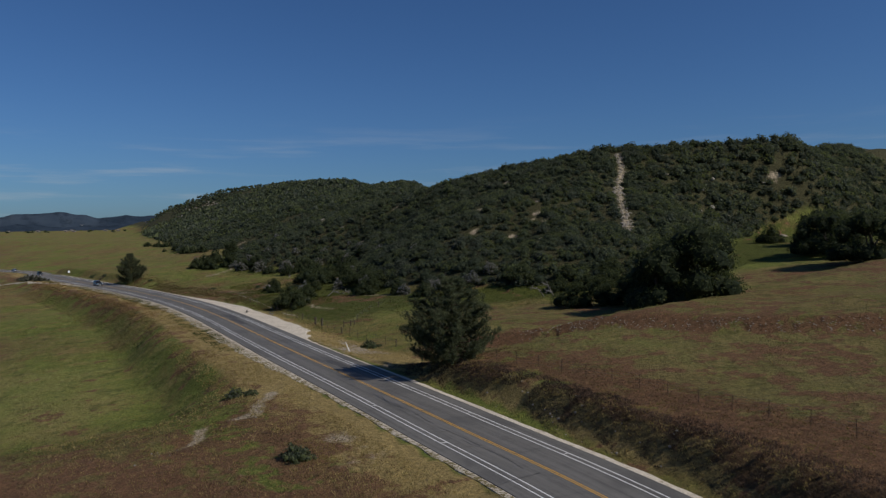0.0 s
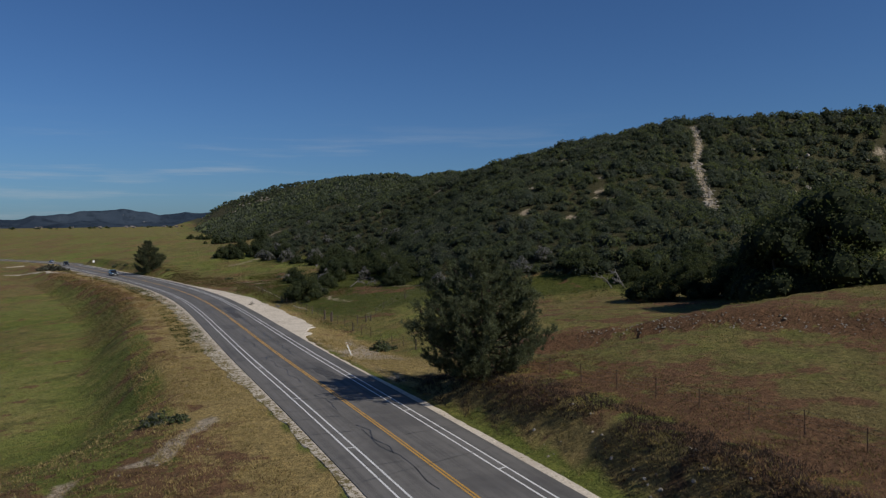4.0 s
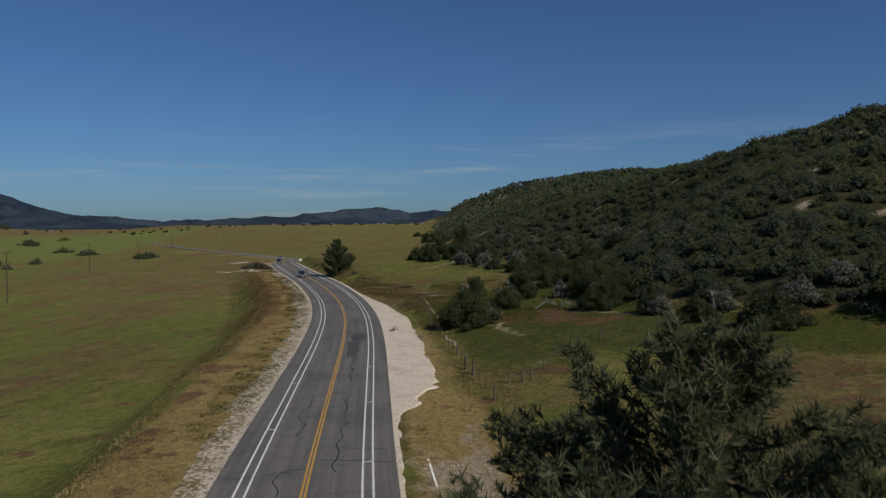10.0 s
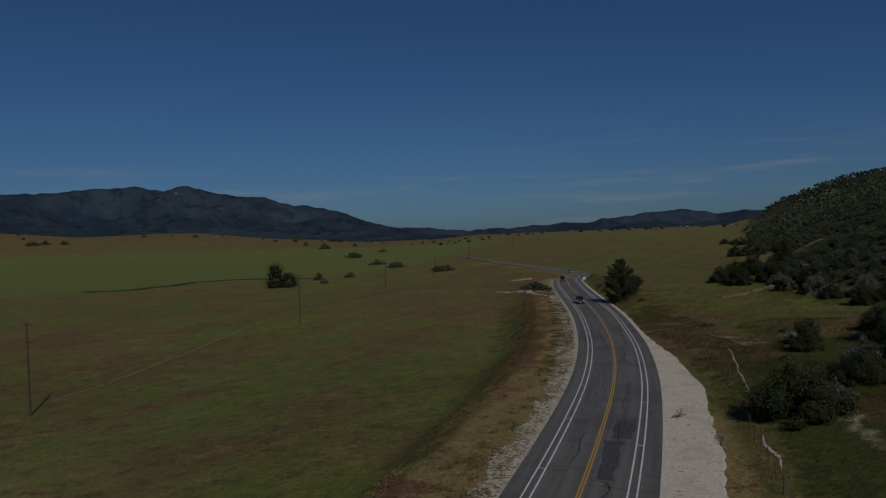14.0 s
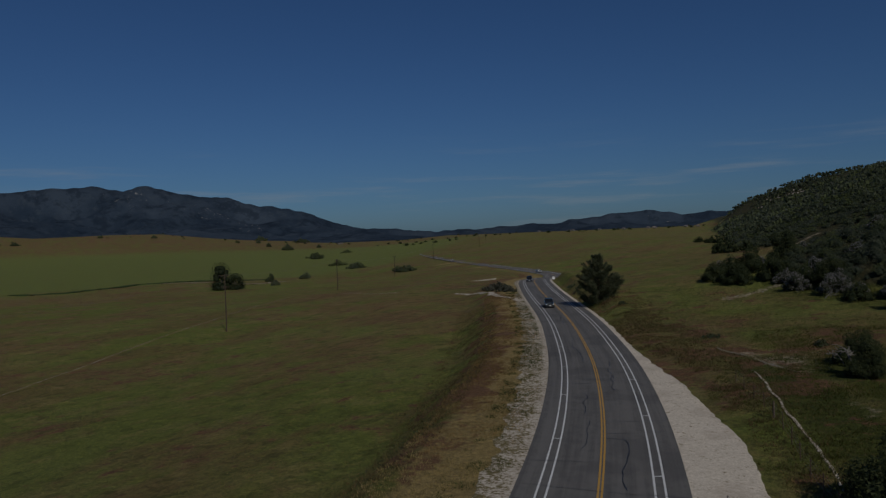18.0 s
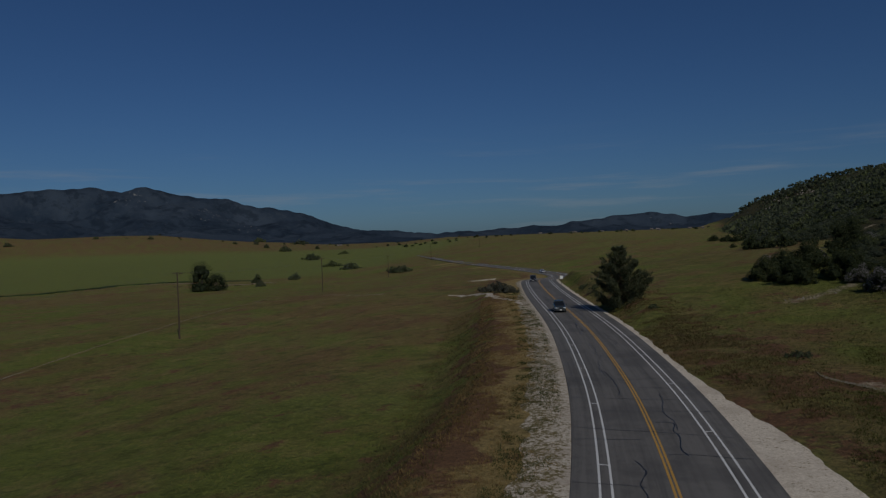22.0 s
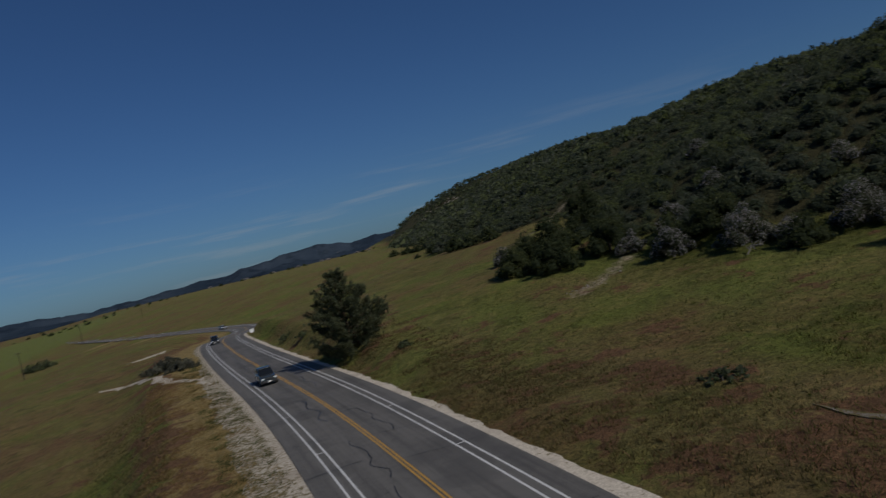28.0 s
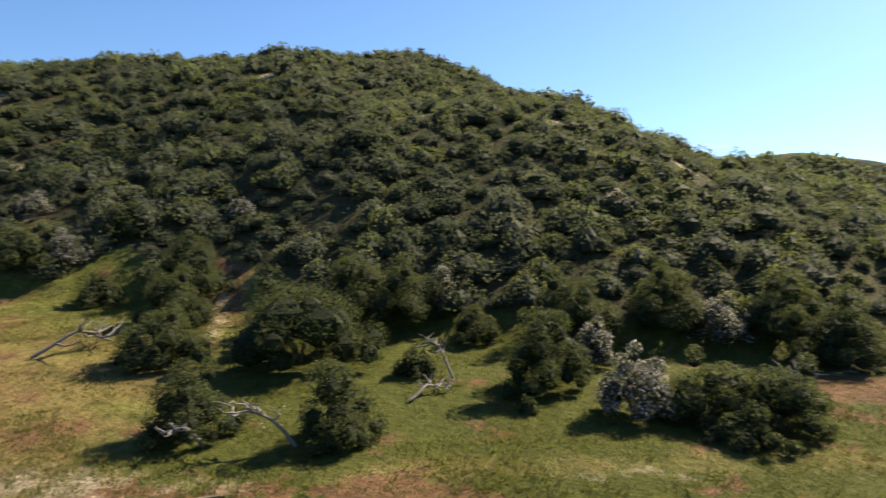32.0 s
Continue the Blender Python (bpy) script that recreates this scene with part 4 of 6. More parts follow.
# ---------------------------------------------------------------- foliage
def leaf_cloud(lumps, count, size, nrng, up=0.25, flat=0.55, deep=0.72):
    """Small leaf triangles over the outside of a set of lumps (x, y, z, r); returns verts and faces."""
    L = np.array(lumps, float)
    share = L[:, 3] ** 2
    pick = nrng.choice(len(L), int(count * 1.6), p=share / share.sum())
    d = nrng.normal(size=(len(pick), 3))
    d[:, 2] += up
    d /= np.linalg.norm(d, axis=1)[:, None]
    c = L[pick, :3] + d * L[pick, 3:4] * nrng.uniform(deep, 1.08, (len(pick), 1))
    gap = np.linalg.norm(c[:, None] - L[None, :, :3], axis=2) / L[None, :, 3]
    gap[np.arange(len(pick)), pick] = 2
    keep = np.where((gap.min(1) > 0.8) & (c[:, 2] > 0.02))[0][:count]
    c, d = c[keep], d[keep]
    n = d + nrng.normal(size=d.shape) * flat
    n /= np.linalg.norm(n, axis=1)[:, None]
    t = np.cross(n, nrng.normal(size=n.shape))
    t /= np.linalg.norm(t, axis=1)[:, None] + 1e-9
    b = np.cross(n, t)
    sz = size * nrng.uniform(0.6, 1.35, (len(c), 1))
    v = np.stack([c + t * sz * 0.80, c - t * sz * 0.45 + b * sz * 0.42, c - t * sz * 0.45 - b * sz * 0.42], 1).reshape(-1, 3)
    return v, np.arange(len(v)).reshape(-1, 3)


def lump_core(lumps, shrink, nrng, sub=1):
    """Low-sided, uneven cores inside the leaves, coloured dark for the shade within."""
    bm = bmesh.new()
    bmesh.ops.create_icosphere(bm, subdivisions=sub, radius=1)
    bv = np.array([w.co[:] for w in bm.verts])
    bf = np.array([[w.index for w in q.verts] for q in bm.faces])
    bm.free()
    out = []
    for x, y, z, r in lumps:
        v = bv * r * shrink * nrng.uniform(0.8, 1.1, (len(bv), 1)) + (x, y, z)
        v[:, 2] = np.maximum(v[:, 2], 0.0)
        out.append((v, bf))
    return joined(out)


def dome_lumps(nrng, n, spread, height, rad, base=0.25):
    """Lumps set out as a low dome of the given half-width and height."""
    out = [(0, 0, height * 0.45, min(spread, height) * 0.52)]
    for i in range(n):
        a = i * 2.4 + nrng.uniform(-0.5, 0.5)
        q = math.sqrt((i + 0.6) / n)
        top = height * (1 - 0.55 * q * q)
        out.append((spread * 0.72 * q * math.cos(a), spread * 0.72 * q * math.sin(a),
                    max(base * height, top - rad * nrng.uniform(0.7, 1.3) - (0.35 * top if nrng.random() < 0.35 else 0)), rad * nrng.uniform(0.75, 1.25)))
    return out


def scatter_mesh(name, places, protos, cores, mat, nrng):
    """Many plants in one mesh. places: rows of x, y, z, width, height, tone."""
    vs, fs, tones, n = [], [], [], 0
    kind = nrng.integers(0, len(protos), len(places))
    turn = nrng.uniform(0, 2 * math.pi, len(places))
    for k, (pv, pf) in enumerate(protos):
        rows = places[kind == k]
        if not len(rows):
            continue
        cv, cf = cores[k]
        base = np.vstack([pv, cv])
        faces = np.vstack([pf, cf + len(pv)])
        ca, sa = np.cos(turn[kind == k]), np.sin(turn[kind == k])
        x = (base[None, :, 0] * ca[:, None] - base[None, :, 1] * sa[:, None]) * rows[:, 3:4] + rows[:, 0:1]
        y = (base[None, :, 0] * sa[:, None] + base[None, :, 1] * ca[:, None]) * rows[:, 3:4] + rows[:, 1:2]
        z = base[None, :, 2] * rows[:, 4:5] + rows[:, 2:3]
        vs.append(np.stack([x, y, z], -1).reshape(-1, 3))
        fs.append((faces[None] + (np.arange(len(rows)) * len(base))[:, None, None]).reshape(-1, 3) + n)
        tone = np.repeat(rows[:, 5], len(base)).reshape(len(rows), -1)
        # cores get the darkest tone in place of shade between the leaves
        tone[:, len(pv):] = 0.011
        tones.append(tone.ravel())
        n += len(rows) * len(base)
    return raw_mesh(name, np.vstack(vs), np.vstack(fs), mat, dict(tone=np.concatenate(tones)))


nr = np.random.default_rng(11)


def brush_protos(k, lumps, leaves, size, sub):
    made, cores = [], []
    for _ in range(k):
        lp = dome_lumps(nr, lumps, 1.0, 1.0, 0.30)
        made.append(leaf_cloud(lp, leaves, size, nr, flat=0.85, deep=0.62))
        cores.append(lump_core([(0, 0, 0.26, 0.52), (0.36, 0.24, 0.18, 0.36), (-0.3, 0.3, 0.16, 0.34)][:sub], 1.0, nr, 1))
    return made, cores


def brush_places(x0, x1, y0, y1, step, size, gap, both=False):
    x, y = [a.ravel() for a in np.meshgrid(np.arange(x0, x1, step), np.arange(y0, y1, step), indexing="ij")]
    x, y = x + nr.uniform(-0.5, 0.5, len(x)) * step, y + nr.uniform(-0.5, 0.5, len(y)) * step
    z, br, off, _, _ = land(x, y)
    ds, _, side = to_line(x, y, SPINE)
    want = to_line(np.array([40.0]), np.array([150.0]), SPINE)[2][0]
    open_n = vnoise(x, y, 7, 21) + 0.6 * vnoise(x, y, 19, 22)
    keep = (br > 0.45) & ((side == want) | (ds < step * 3) | both) & (open_n > gap)
    for pts, w in CLEARINGS:
        keep &= to_line(x, y, pts)[0] > w + 0.5 * vnoise(x, y, 3, 23) * w
    x, y, z = x[keep], y[keep], z[keep]
    w = size * np.clip(np.exp(nr.normal(0, 0.34, len(x))), 0.5, 1.75 - 0.45 * sstep(14, 4, ds[keep]))
    w = w * (1 - 0.22 * sstep(205, 260, y) * sstep(340, 325, y))
    w = w * (1 + 0.30 * sstep(86, 102, x) * sstep(178, 166, y))
    h = w * nr.uniform(0.7, 1.2, len(x))
    tone = np.clip(0.5 + 0.32 * nr.normal(size=len(x)) + 0.25 * vnoise(x, y, 24, 24), 0, 1)
    return np.stack([x, y, z - 0.15, w, h, tone], 1)


CLEARINGS = [(STRIP, 2.0), ([(58, 107), (62, 109)], 1.8), ([(22, 200.6), (21, 199.8)], 0.9),
             ([(13, 235), (17, 231), (20, 236)], 2.0), ([(29.6, 150.6), (31, 147.5)], 1.0), ([(64, 131), (67, 133)], 1.4), ([(34, 236), (39, 232)], 1.5), ([(-135, 1272), (-85, 1232)], 8), ([(5, 318), (14, 330)], 3), ([(-8, 300), (2, 296)], 2.5), ([(-28, 252), (-22, 261), (-17, 268), (-10, 274)], 2.6), ([(-4, 262), (2, 258)], 1.6), ([(40, 198), (44, 200)], 1.4), ([(52, 150), (56, 148)], 1.6), ([(10, 212), (14, 214)], 1.3)]
CLEARINGS += [([(sx, sy), (sx + 1.2, sy + 1.0 - 0.4 * (i % 4))], 1.1 + 0.35 * (i % 3)) for i, (sx, sy) in enumerate(SPOTS)]
every = brush_places(-50, 128, 74, 330, 1.95, 1.42, -1.25)
toe_gap = to_line(every[:, 0], every[:, 1], TOE)[0]
close = (toe_gap < 44) & (every[:, 1] > 96) & (every[:, 1] < 240) & (every[:, 0] < 70)
pro, cor = brush_protos(8, 17, 520, 0.088, 3)
foot_brush = new("lower_hillside_brush", scatter_mesh("lower_hillside_brush", every[close], pro, cor, CHAPARRAL, nr))
tagged(foot_brush, "dense mixed green chaparral on the lower slope", "brush", kind="stuff")
pro, cor = brush_protos(7, 13, 165, 0.150, 2)
hill_brush = new("hillside_brush", scatter_mesh("hillside_brush", every[~close], pro, cor, CHAPARRAL, nr))
tagged(hill_brush, "dense dark green chaparral bushes covering the hillside", "brush", kind="stuff")
pro, cor = brush_protos(4, 7, 42, 0.30, 1)
mid_brush = new("upper_hillside_brush", scatter_mesh("upper_hillside_brush", brush_places(-110, 150, 330, 660, 3.6, 2.1, -1.0), pro, cor, CHAPARRAL, nr))
tagged(mid_brush, "dark green chaparral on the farther slopes", "brush", kind="stuff")
pro, cor = brush_protos(5, 11, 105, 0.190, 2)
east_brush = new("eastern_hillside_brush", scatter_mesh("eastern_hillside_brush", brush_places(128, 245, 90, 270, 1.8, 1.7, -1.6), pro, cor, CHAPARRAL, nr))
tagged(east_brush, "dense green chaparral on the upper eastern slope", "brush", kind="stuff")
pro, cor = brush_protos(4, 7, 42, 0.30, 1)
spur_brush = new("spur_brush", scatter_mesh("spur_brush", brush_places(128, 250, 24, 89, 2.1, 1.5, -1.6, True), pro, cor, CHAPARRAL, nr))
tagged(spur_brush, "dark green chaparral on the spur behind the hill", "brush", kind="stuff")
pro, cor = brush_protos(3, 5, 9, 0.62, 1)
far_brush = new("far_hillside_brush", scatter_mesh("far_hillside_brush", brush_places(-260, 190, 660, 1420, 6.6, 3.2, -0.8), pro, cor, CHAPARRAL, nr))
tagged(far_brush, "far chaparral and oak scrub on the long ridge", "brush", kind="stuff")


fa, fr = nr.uniform(-66, -6, 300), nr.uniform(1250, 2280, 300)
fx, fy = fr * np.sin(np.radians(fa)), 80 + fr * np.cos(np.radians(fa))
fk = (vnoise(fx, fy, 230, 31) + 0.9 * sstep(1900, 2200, fr) > 0.25) & (fa > -66 + 30 * sstep(2000, 1500, fr))
fx, fy = fx[fk], fy[fk]
fw = nr.uniform(2.0, 6.0, len(fx))
pro, cor = brush_protos(4, 7, 40, 0.34, 1)
far_trees = new("far_valley_trees", scatter_mesh("far_valley_trees", np.stack([fx, fy, land(fx, fy)[0] - 0.3, fw, fw * nr.uniform(0.7, 1.1, len(fx)), nr.uniform(0.1, 0.6, len(fx))], 1), pro, cor, OAK_LEAF, nr))
tagged(far_trees, "tiny dark trees scattered along the far valley edge", "trees", kind="stuff")


# ---------------------------------------------------------------- single bushes and trees
def limb(nrng, start, end, r0, r1, bend, n=7):
    a, b = np.array(start, float), np.array(end, float)
    t = np.linspace(0, 1, n)[:, None]
    w = nrng.normal(0, bend, 3)
    p = a + (b - a) * t + np.sin(t * math.pi) * w + nrng.normal(0, bend * 0.25, (n, 3)) * np.sin(t * math.pi)
    return tube(p, np.linspace(r0, r1, n), 6)


def bush_meshes(seed, width, height, mat, bark, leaf=0.3, dense=1.0, limbs=5):
    q = np.random.default_rng(seed)
    lp = dome_lumps(q, 13, width, height, 0.32 * min(width, height), 0.16)
    sx, sy = q.uniform(0.82, 1.18, 2)
    lp = [(x * sx, y * sy, z * q.uniform(0.85, 1.1), r * q.uniform(0.8, 1.2)) for x, y, z, r in lp]
    for i in range(11):
        a, o = i * 2.4 + q.uniform(-0.6, 0.6), q.uniform(0.5, 1.02) * width
        lp.append((o * math.cos(a), o * math.sin(a), height * q.uniform(0.06, 0.40 if i % 2 else 0.2), min(width, height) * q.uniform(0.14, 0.26)))
    lp.append((q.uniform(-0.35, 0.35) * width, q.uniform(-0.35, 0.35) * width, height * 0.92, min(width, height) * 0.2))
    leaf *= 0.72
    v, f = leaf_cloud(lp, int(min(13000, 1.3 * dense * 2 * math.pi * width * height / leaf ** 2)), leaf, q, flat=0.65)
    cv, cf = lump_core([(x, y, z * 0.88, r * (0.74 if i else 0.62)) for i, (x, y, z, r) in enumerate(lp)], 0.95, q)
    # zero tone on the cores: the bush's inner shade as colour
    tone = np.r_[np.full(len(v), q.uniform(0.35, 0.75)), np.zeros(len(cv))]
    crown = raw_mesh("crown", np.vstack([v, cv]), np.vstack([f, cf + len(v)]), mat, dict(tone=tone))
    stems = [limb(q, (0, 0, -0.3), (x * 0.8, y * 0.8, z), 0.05 * width ** 0.5 + 0.03, 0.03, 0.12) for x, y, z, r in lp[1:1 + limbs]]
    return crown, [raw_mesh("stem", *st, bark, smooth=True) for st in stems]


def bush(name, label, x, y, width, height, mat, bark, seed, leaf=0.3, dense=1.0, group=""):
    crown, stems = bush_meshes(seed, width, height, mat, bark, leaf, dense)
    b = thing(name, pose(x, y, land_z(x, y) - 0.05, 0, 0, seed * 37 % 360), label, "bush", group)
    part("crown", crown, b)
    for st in stems:
        part("stem", st, b, "grey-brown woody stem")
    return b


GREEN_L = "rounded dark green scrub oak at the foot of the hill"
BIG = (3.4, 108, 3.9, 5.2)
EDGE = [BIG, (18.3, 165.2, 1.9, 2.4), (21, 159.5, 3.5, 4.6), (15.1, 156.4, 2.6, 4.0), (7.3, 151.6, 2.5, 3.4), (-0.7, 144.8, 2.1, 3.1), (10.2, 145, 4.5, 5.2),
        (0.2, 138.3, 2.0, 3.1), (9.8, 138, 1.2, 1.5), (18.5, 141, 2.8, 4.0), (17, 136.2, 1.6, 2.4), (9, 131, 2.3, 4.1), (7.2, 123.2, 2.2, 3.2),
        (7.2, 120.2, 2.3, 3.2), (5, 122, 2.0, 1.5), (22.8, 117.3, 2.8, 4.2), (20.5, 114.4, 3.1, 4.5), (21, 124.6, 2.8, 4.2), (5.8, 131.3, 0.5, 0.9), (18.5, 130.4, 3.1, 4.3),
        (20, 145.5, 3.0, 3.7), (14.5, 148.5, 2.0, 2.8), (4, 178.5, 2.3, 3.6), (-5.5, 197.5, 3.0, 4.0), (11, 181, 3.6, 4.0), (12.5, 175.2, 3.0, 3.0), (20.0, 173.6, 2.8, 3.2), (25.5, 168.8, 2.2, 3.0),
        (-21, 207, 3.0, 3.8), (-20.2, 217.4, 3.2, 5.0), (-15, 224, 3.8, 6.0), (-14.7, 208.4, 3.2, 4.6), (-24.4, 209.5, 1.7, 1.2), (-1.5, 187, 2.2, 2.6), (7.5, 184.5, 2.6, 3.0),
        (48.3, 64.2, 3.0, 4.0), (51.8, 61.0, 3.6, 5.0), (55.0, 56.8, 3.6, 5.6), (53.5, 82.5, 2.8, 2.8), (58, 80, 3.0, 3.2), (62.5, 78, 3.0, 3.4), (67.5, 77.6, 2.8, 3.2), (72.5, 76.8, 2.8, 3.4), (56.5, 85.5, 2.8, 3.0), (64.5, 83, 3.0, 3.4), (36, 92, 3.4, 3.6), (30, 98, 2.4, 2.8), (48, 90, 3.2, 3.4), (26, 106, 2.4, 2.6), (123, 112, 4, 4.5), (-24, 218, 3.6, 3.6), (-9, 200, 3.0, 3.2),
        (-69, 458, 4.2, 4.2), (-57, 413, 3.4, 3.4), (-38, 287, 2.8, 3.4), (-34.5, 284, 2.4, 3.0), (-30, 280, 2.6, 3.2), (-44, 330, 3.4, 3.8), (-50, 362, 3.4, 3.4), (-26, 211.5, 2.4, 3.6), (-22, 209, 2.2, 3.0), (-19, 262, 1.8, 2.0), (-65, 421, 1.6, 1.7), (-84, 481, 3.2, 3.0), (-76, 470, 3.8, 3.6)]
for i, (x, y, w, h) in enumerate(EDGE):
    bush("scrub_oak", "large rounded scrub oak beside the gravel pull-out" if i == 0 else GREEN_L, x, y, w, h, OAK_LEAF, OAK_BARK, 100 + i,
         (0.125 if 112 < y < 165 else 0.2) if y < 240 else 0.6, 1.1, "bushes along the foot of the hill")
PALE = [(15, 128.7, 1.5, 2.8), (6.8, 126.5, 1.9, 3.4), (20.9, 121.5, 1.9, 3.0), (19.8, 139.2, 1.3, 2.6), (21.3, 170.7, 2.0, 2.8), (3.8, 187.5, 2.9, 3.6), (-4.6, 192.5, 2.7, 3.6),
        (-10.4, 196.5, 1.9, 3.0), (-8.1, 204, 1.9, 3.0), (-18.7, 222, 1.9, 2.2), (13.5, 183.8, 1.8, 2.4), (-1.6, 190, 1.7, 2.2), (-13, 204.5, 1.8, 2.4), (40, 96, 2.2, 2.6),
        (44, 97, 1.8, 2.4), (5.5, 113.5, 1.6, 2.2), (27, 104, 1.6, 2.2), (-27, 225, 2.0, 2.4), (33, 100, 1.8, 2.2), (26, 178, 1.6, 2.0), (30, 160, 1.5, 1.8), (34, 128, 1.4, 1.8),
        (-2, 208, 1.6, 2.0), (7, 196, 1.7, 2.0), (16, 190, 1.6, 2.0), (24, 186, 1.4, 1.8), (-12, 232, 2.0, 2.4), (1, 222, 1.6, 2.0)]
for i, (x, y, w, h) in enumerate(PALE):
    bush("flowering_bush", "bush thick with pale lilac-white blossom", x, y, w, h, PALE_LEAF, DEAD_WOOD, 300 + i, 0.165, 1.15, "pale flowering bushes")
for i, (x, y, w, h, lab) in enumerate([(1.2, 6.7, 1.5, 1.2, "low dark shrub on the roadside verge"), (-4.4, 30.2, 1.3, 0.9, "shrub on the edge of the road bank"),
                                       (-2.7, 29.4, 0.8, 0.6, "shrub on the edge of the road bank"), (-84.5, 236.5, 4.6, 2.0, "grey sage thicket beside the driveway"),
                                       (-88, 241, 4.0, 1.9, "grey sage thicket beside the driveway"), (-80.5, 233, 3.2, 1.6, "grey sage thicket beside the driveway"),
                                       (-16.8, 160.5, 1.4, 0.6, "low dark bush in the grass"), (-37.7, 192.1, 0.9, 0.6, "low green bush in the grass"),
                                       (-4.4, 154.2, 0.8, 0.7, "small dark bush on bare soil"), (13.5, 58, 1.6, 1.2, "green shrub in the eroded ditch"),
                                       (-64, 236, 1.3, 1.0, "scrub on the cut bank"), (-58, 226, 1.2, 0.9, "scrub on the cut bank"), (-294, 369, 3, 3, "lone dark shrub in the meadow"),
                                       (-328, 432, 4.2, 4, "lone dark shrub in the meadow"), (-445, 610, 9, 6, "dark rounded thicket in the meadow"), (-372, 548, 7, 5.5, "dark rounded thicket in the meadow"),
                                       (-386, 557, 6, 5, "dark rounded thicket in the meadow"), (-262, 457, 7.5, 4.2, "dark rounded thicket in the meadow"), (-272, 463, 6, 4, "dark rounded thicket in the meadow"),
                                       (-741, 991, 12, 6, "dark rounded thicket in the meadow"), (-329, 401, 3.4, 5, "lone dark shrub in the meadow"), (-1083, 1218, 12, 13, "far lone tree in the green meadow"),
                                       (-1249, 1328, 7, 10, "far lone tree in the green meadow"), (-1109, 1348, 6, 8, "far lone tree in the green meadow"), (-1430, 1473, 8, 11, "far lone tree in the green meadow"),
                                       (-1442, 1410, 7, 8, "far lone tree in the green meadow"), (-1596, 1274, 8, 9, "far lone tree in the green meadow"), (-1757, 1229, 10, 11, "far lone tree on the brown foothill"),
                                       (-1663, 885, 16, 9, "far dark scrub at the foot of the brown hill"), (-1666, 915, 14, 8, "far dark scrub at the foot of the brown hill"), (-1640, 945, 12, 10, "far dark scrub at the foot of the brown hill"),
                                       (-1600, 1650, 22, 14, "far dark tree clump below the mountains"), (-1500, 1720, 26, 14, "far dark tree clump below the mountains"), (-662, 826, 14, 8, "dark rounded thicket in the meadow"), (-640, 800, 9, 7, "dark rounded thicket in the meadow")]):
    bush("sage_bush" if "sage" in lab else "shrub", lab, x, y, w, h, SAGE_LEAF if "sage" in lab else CHAPARRAL, OAK_BARK, 400 + i, 0.26 if w < 2.5 else 0.1 * w + 0.1, 1.0, "meadow shrubs")


def oak(x, y, width, height, seed, label):
    """A spreading live oak: short trunk, heavy limbs, a broad lumpy crown."""
    q = np.random.default_rng(seed)
    t = thing("oak_tree", pose(x, y, land_z(x, y) - 0.1, 0, 0, 0), label, "tree", "oaks")
    lumps = []
    for i in range(46):
        a, rr = i * 2.4, math.sqrt((i + 0.5) / 46)
        zz = height * (0.24 + 0.60 * math.sqrt(max(0, 1 - rr * rr))) + q.uniform(-0.08, 0.06) * height
        if i % 3 == 2 or (i > 16 and i % 2):
            zz = height * q.uniform(0.08, 0.26)
        lumps.append((width * 0.8 * rr * math.cos(a), width * 0.8 * rr * math.sin(a), zz, height * q.uniform(0.18, 0.26)))
    v, f = leaf_cloud(lumps, 11000, 0.02 * height ** 0.5 + 0.17, q, flat=0.7)
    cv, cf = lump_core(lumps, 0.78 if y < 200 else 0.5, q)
    # crown shade is coloured onto the cores by a zero tone
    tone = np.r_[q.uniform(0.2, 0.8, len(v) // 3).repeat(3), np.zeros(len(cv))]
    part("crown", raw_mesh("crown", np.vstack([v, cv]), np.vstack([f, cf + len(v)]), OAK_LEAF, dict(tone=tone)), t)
    part("trunk", raw_mesh("trunk", *limb(q, (0, 0, -0.4), (0.3, 0.2, height * 0.4), height * 0.05, height * 0.035, 0.2), OAK_BARK, smooth=True), t)
    for x2, y2, z2, r2 in lumps[4:18:2]:
        part("limb", raw_mesh("limb", *limb(q, (0.1, 0.1, height * 0.22), (x2 * 0.9, y2 * 0.9, z2), height * 0.022, 0.04, 0.5), OAK_BARK, smooth=True), t)
    return t


oak(54.2, 46.5, 4.4, 9.2, 1, "huge dark live oak on the pasture below the hill")
oak(59.6, 45.2, 6.3, 10.4, 2, "huge dark live oak on the pasture below the hill")
oak(60.5, 52.5, 5.2, 9.6, 3, "dark live oak behind the two huge ones")
oak(111, 78, 8.5, 8, 4, "dark live oak at the upper end of the pasture")
oak(104, 60, 8, 8.5, 5, "dark live oak at the upper end of the pasture")
oak(126, 96, 8, 8, 6, "dark live oak at the upper end of the pasture")
oak(-303, 338, 4.8, 14, 7, "tall lone dark tree standing in the green meadow")
oak(-296.5, 342, 4.6, 8.5, 8, "lower dark tree beside the tall lone one in the meadow")


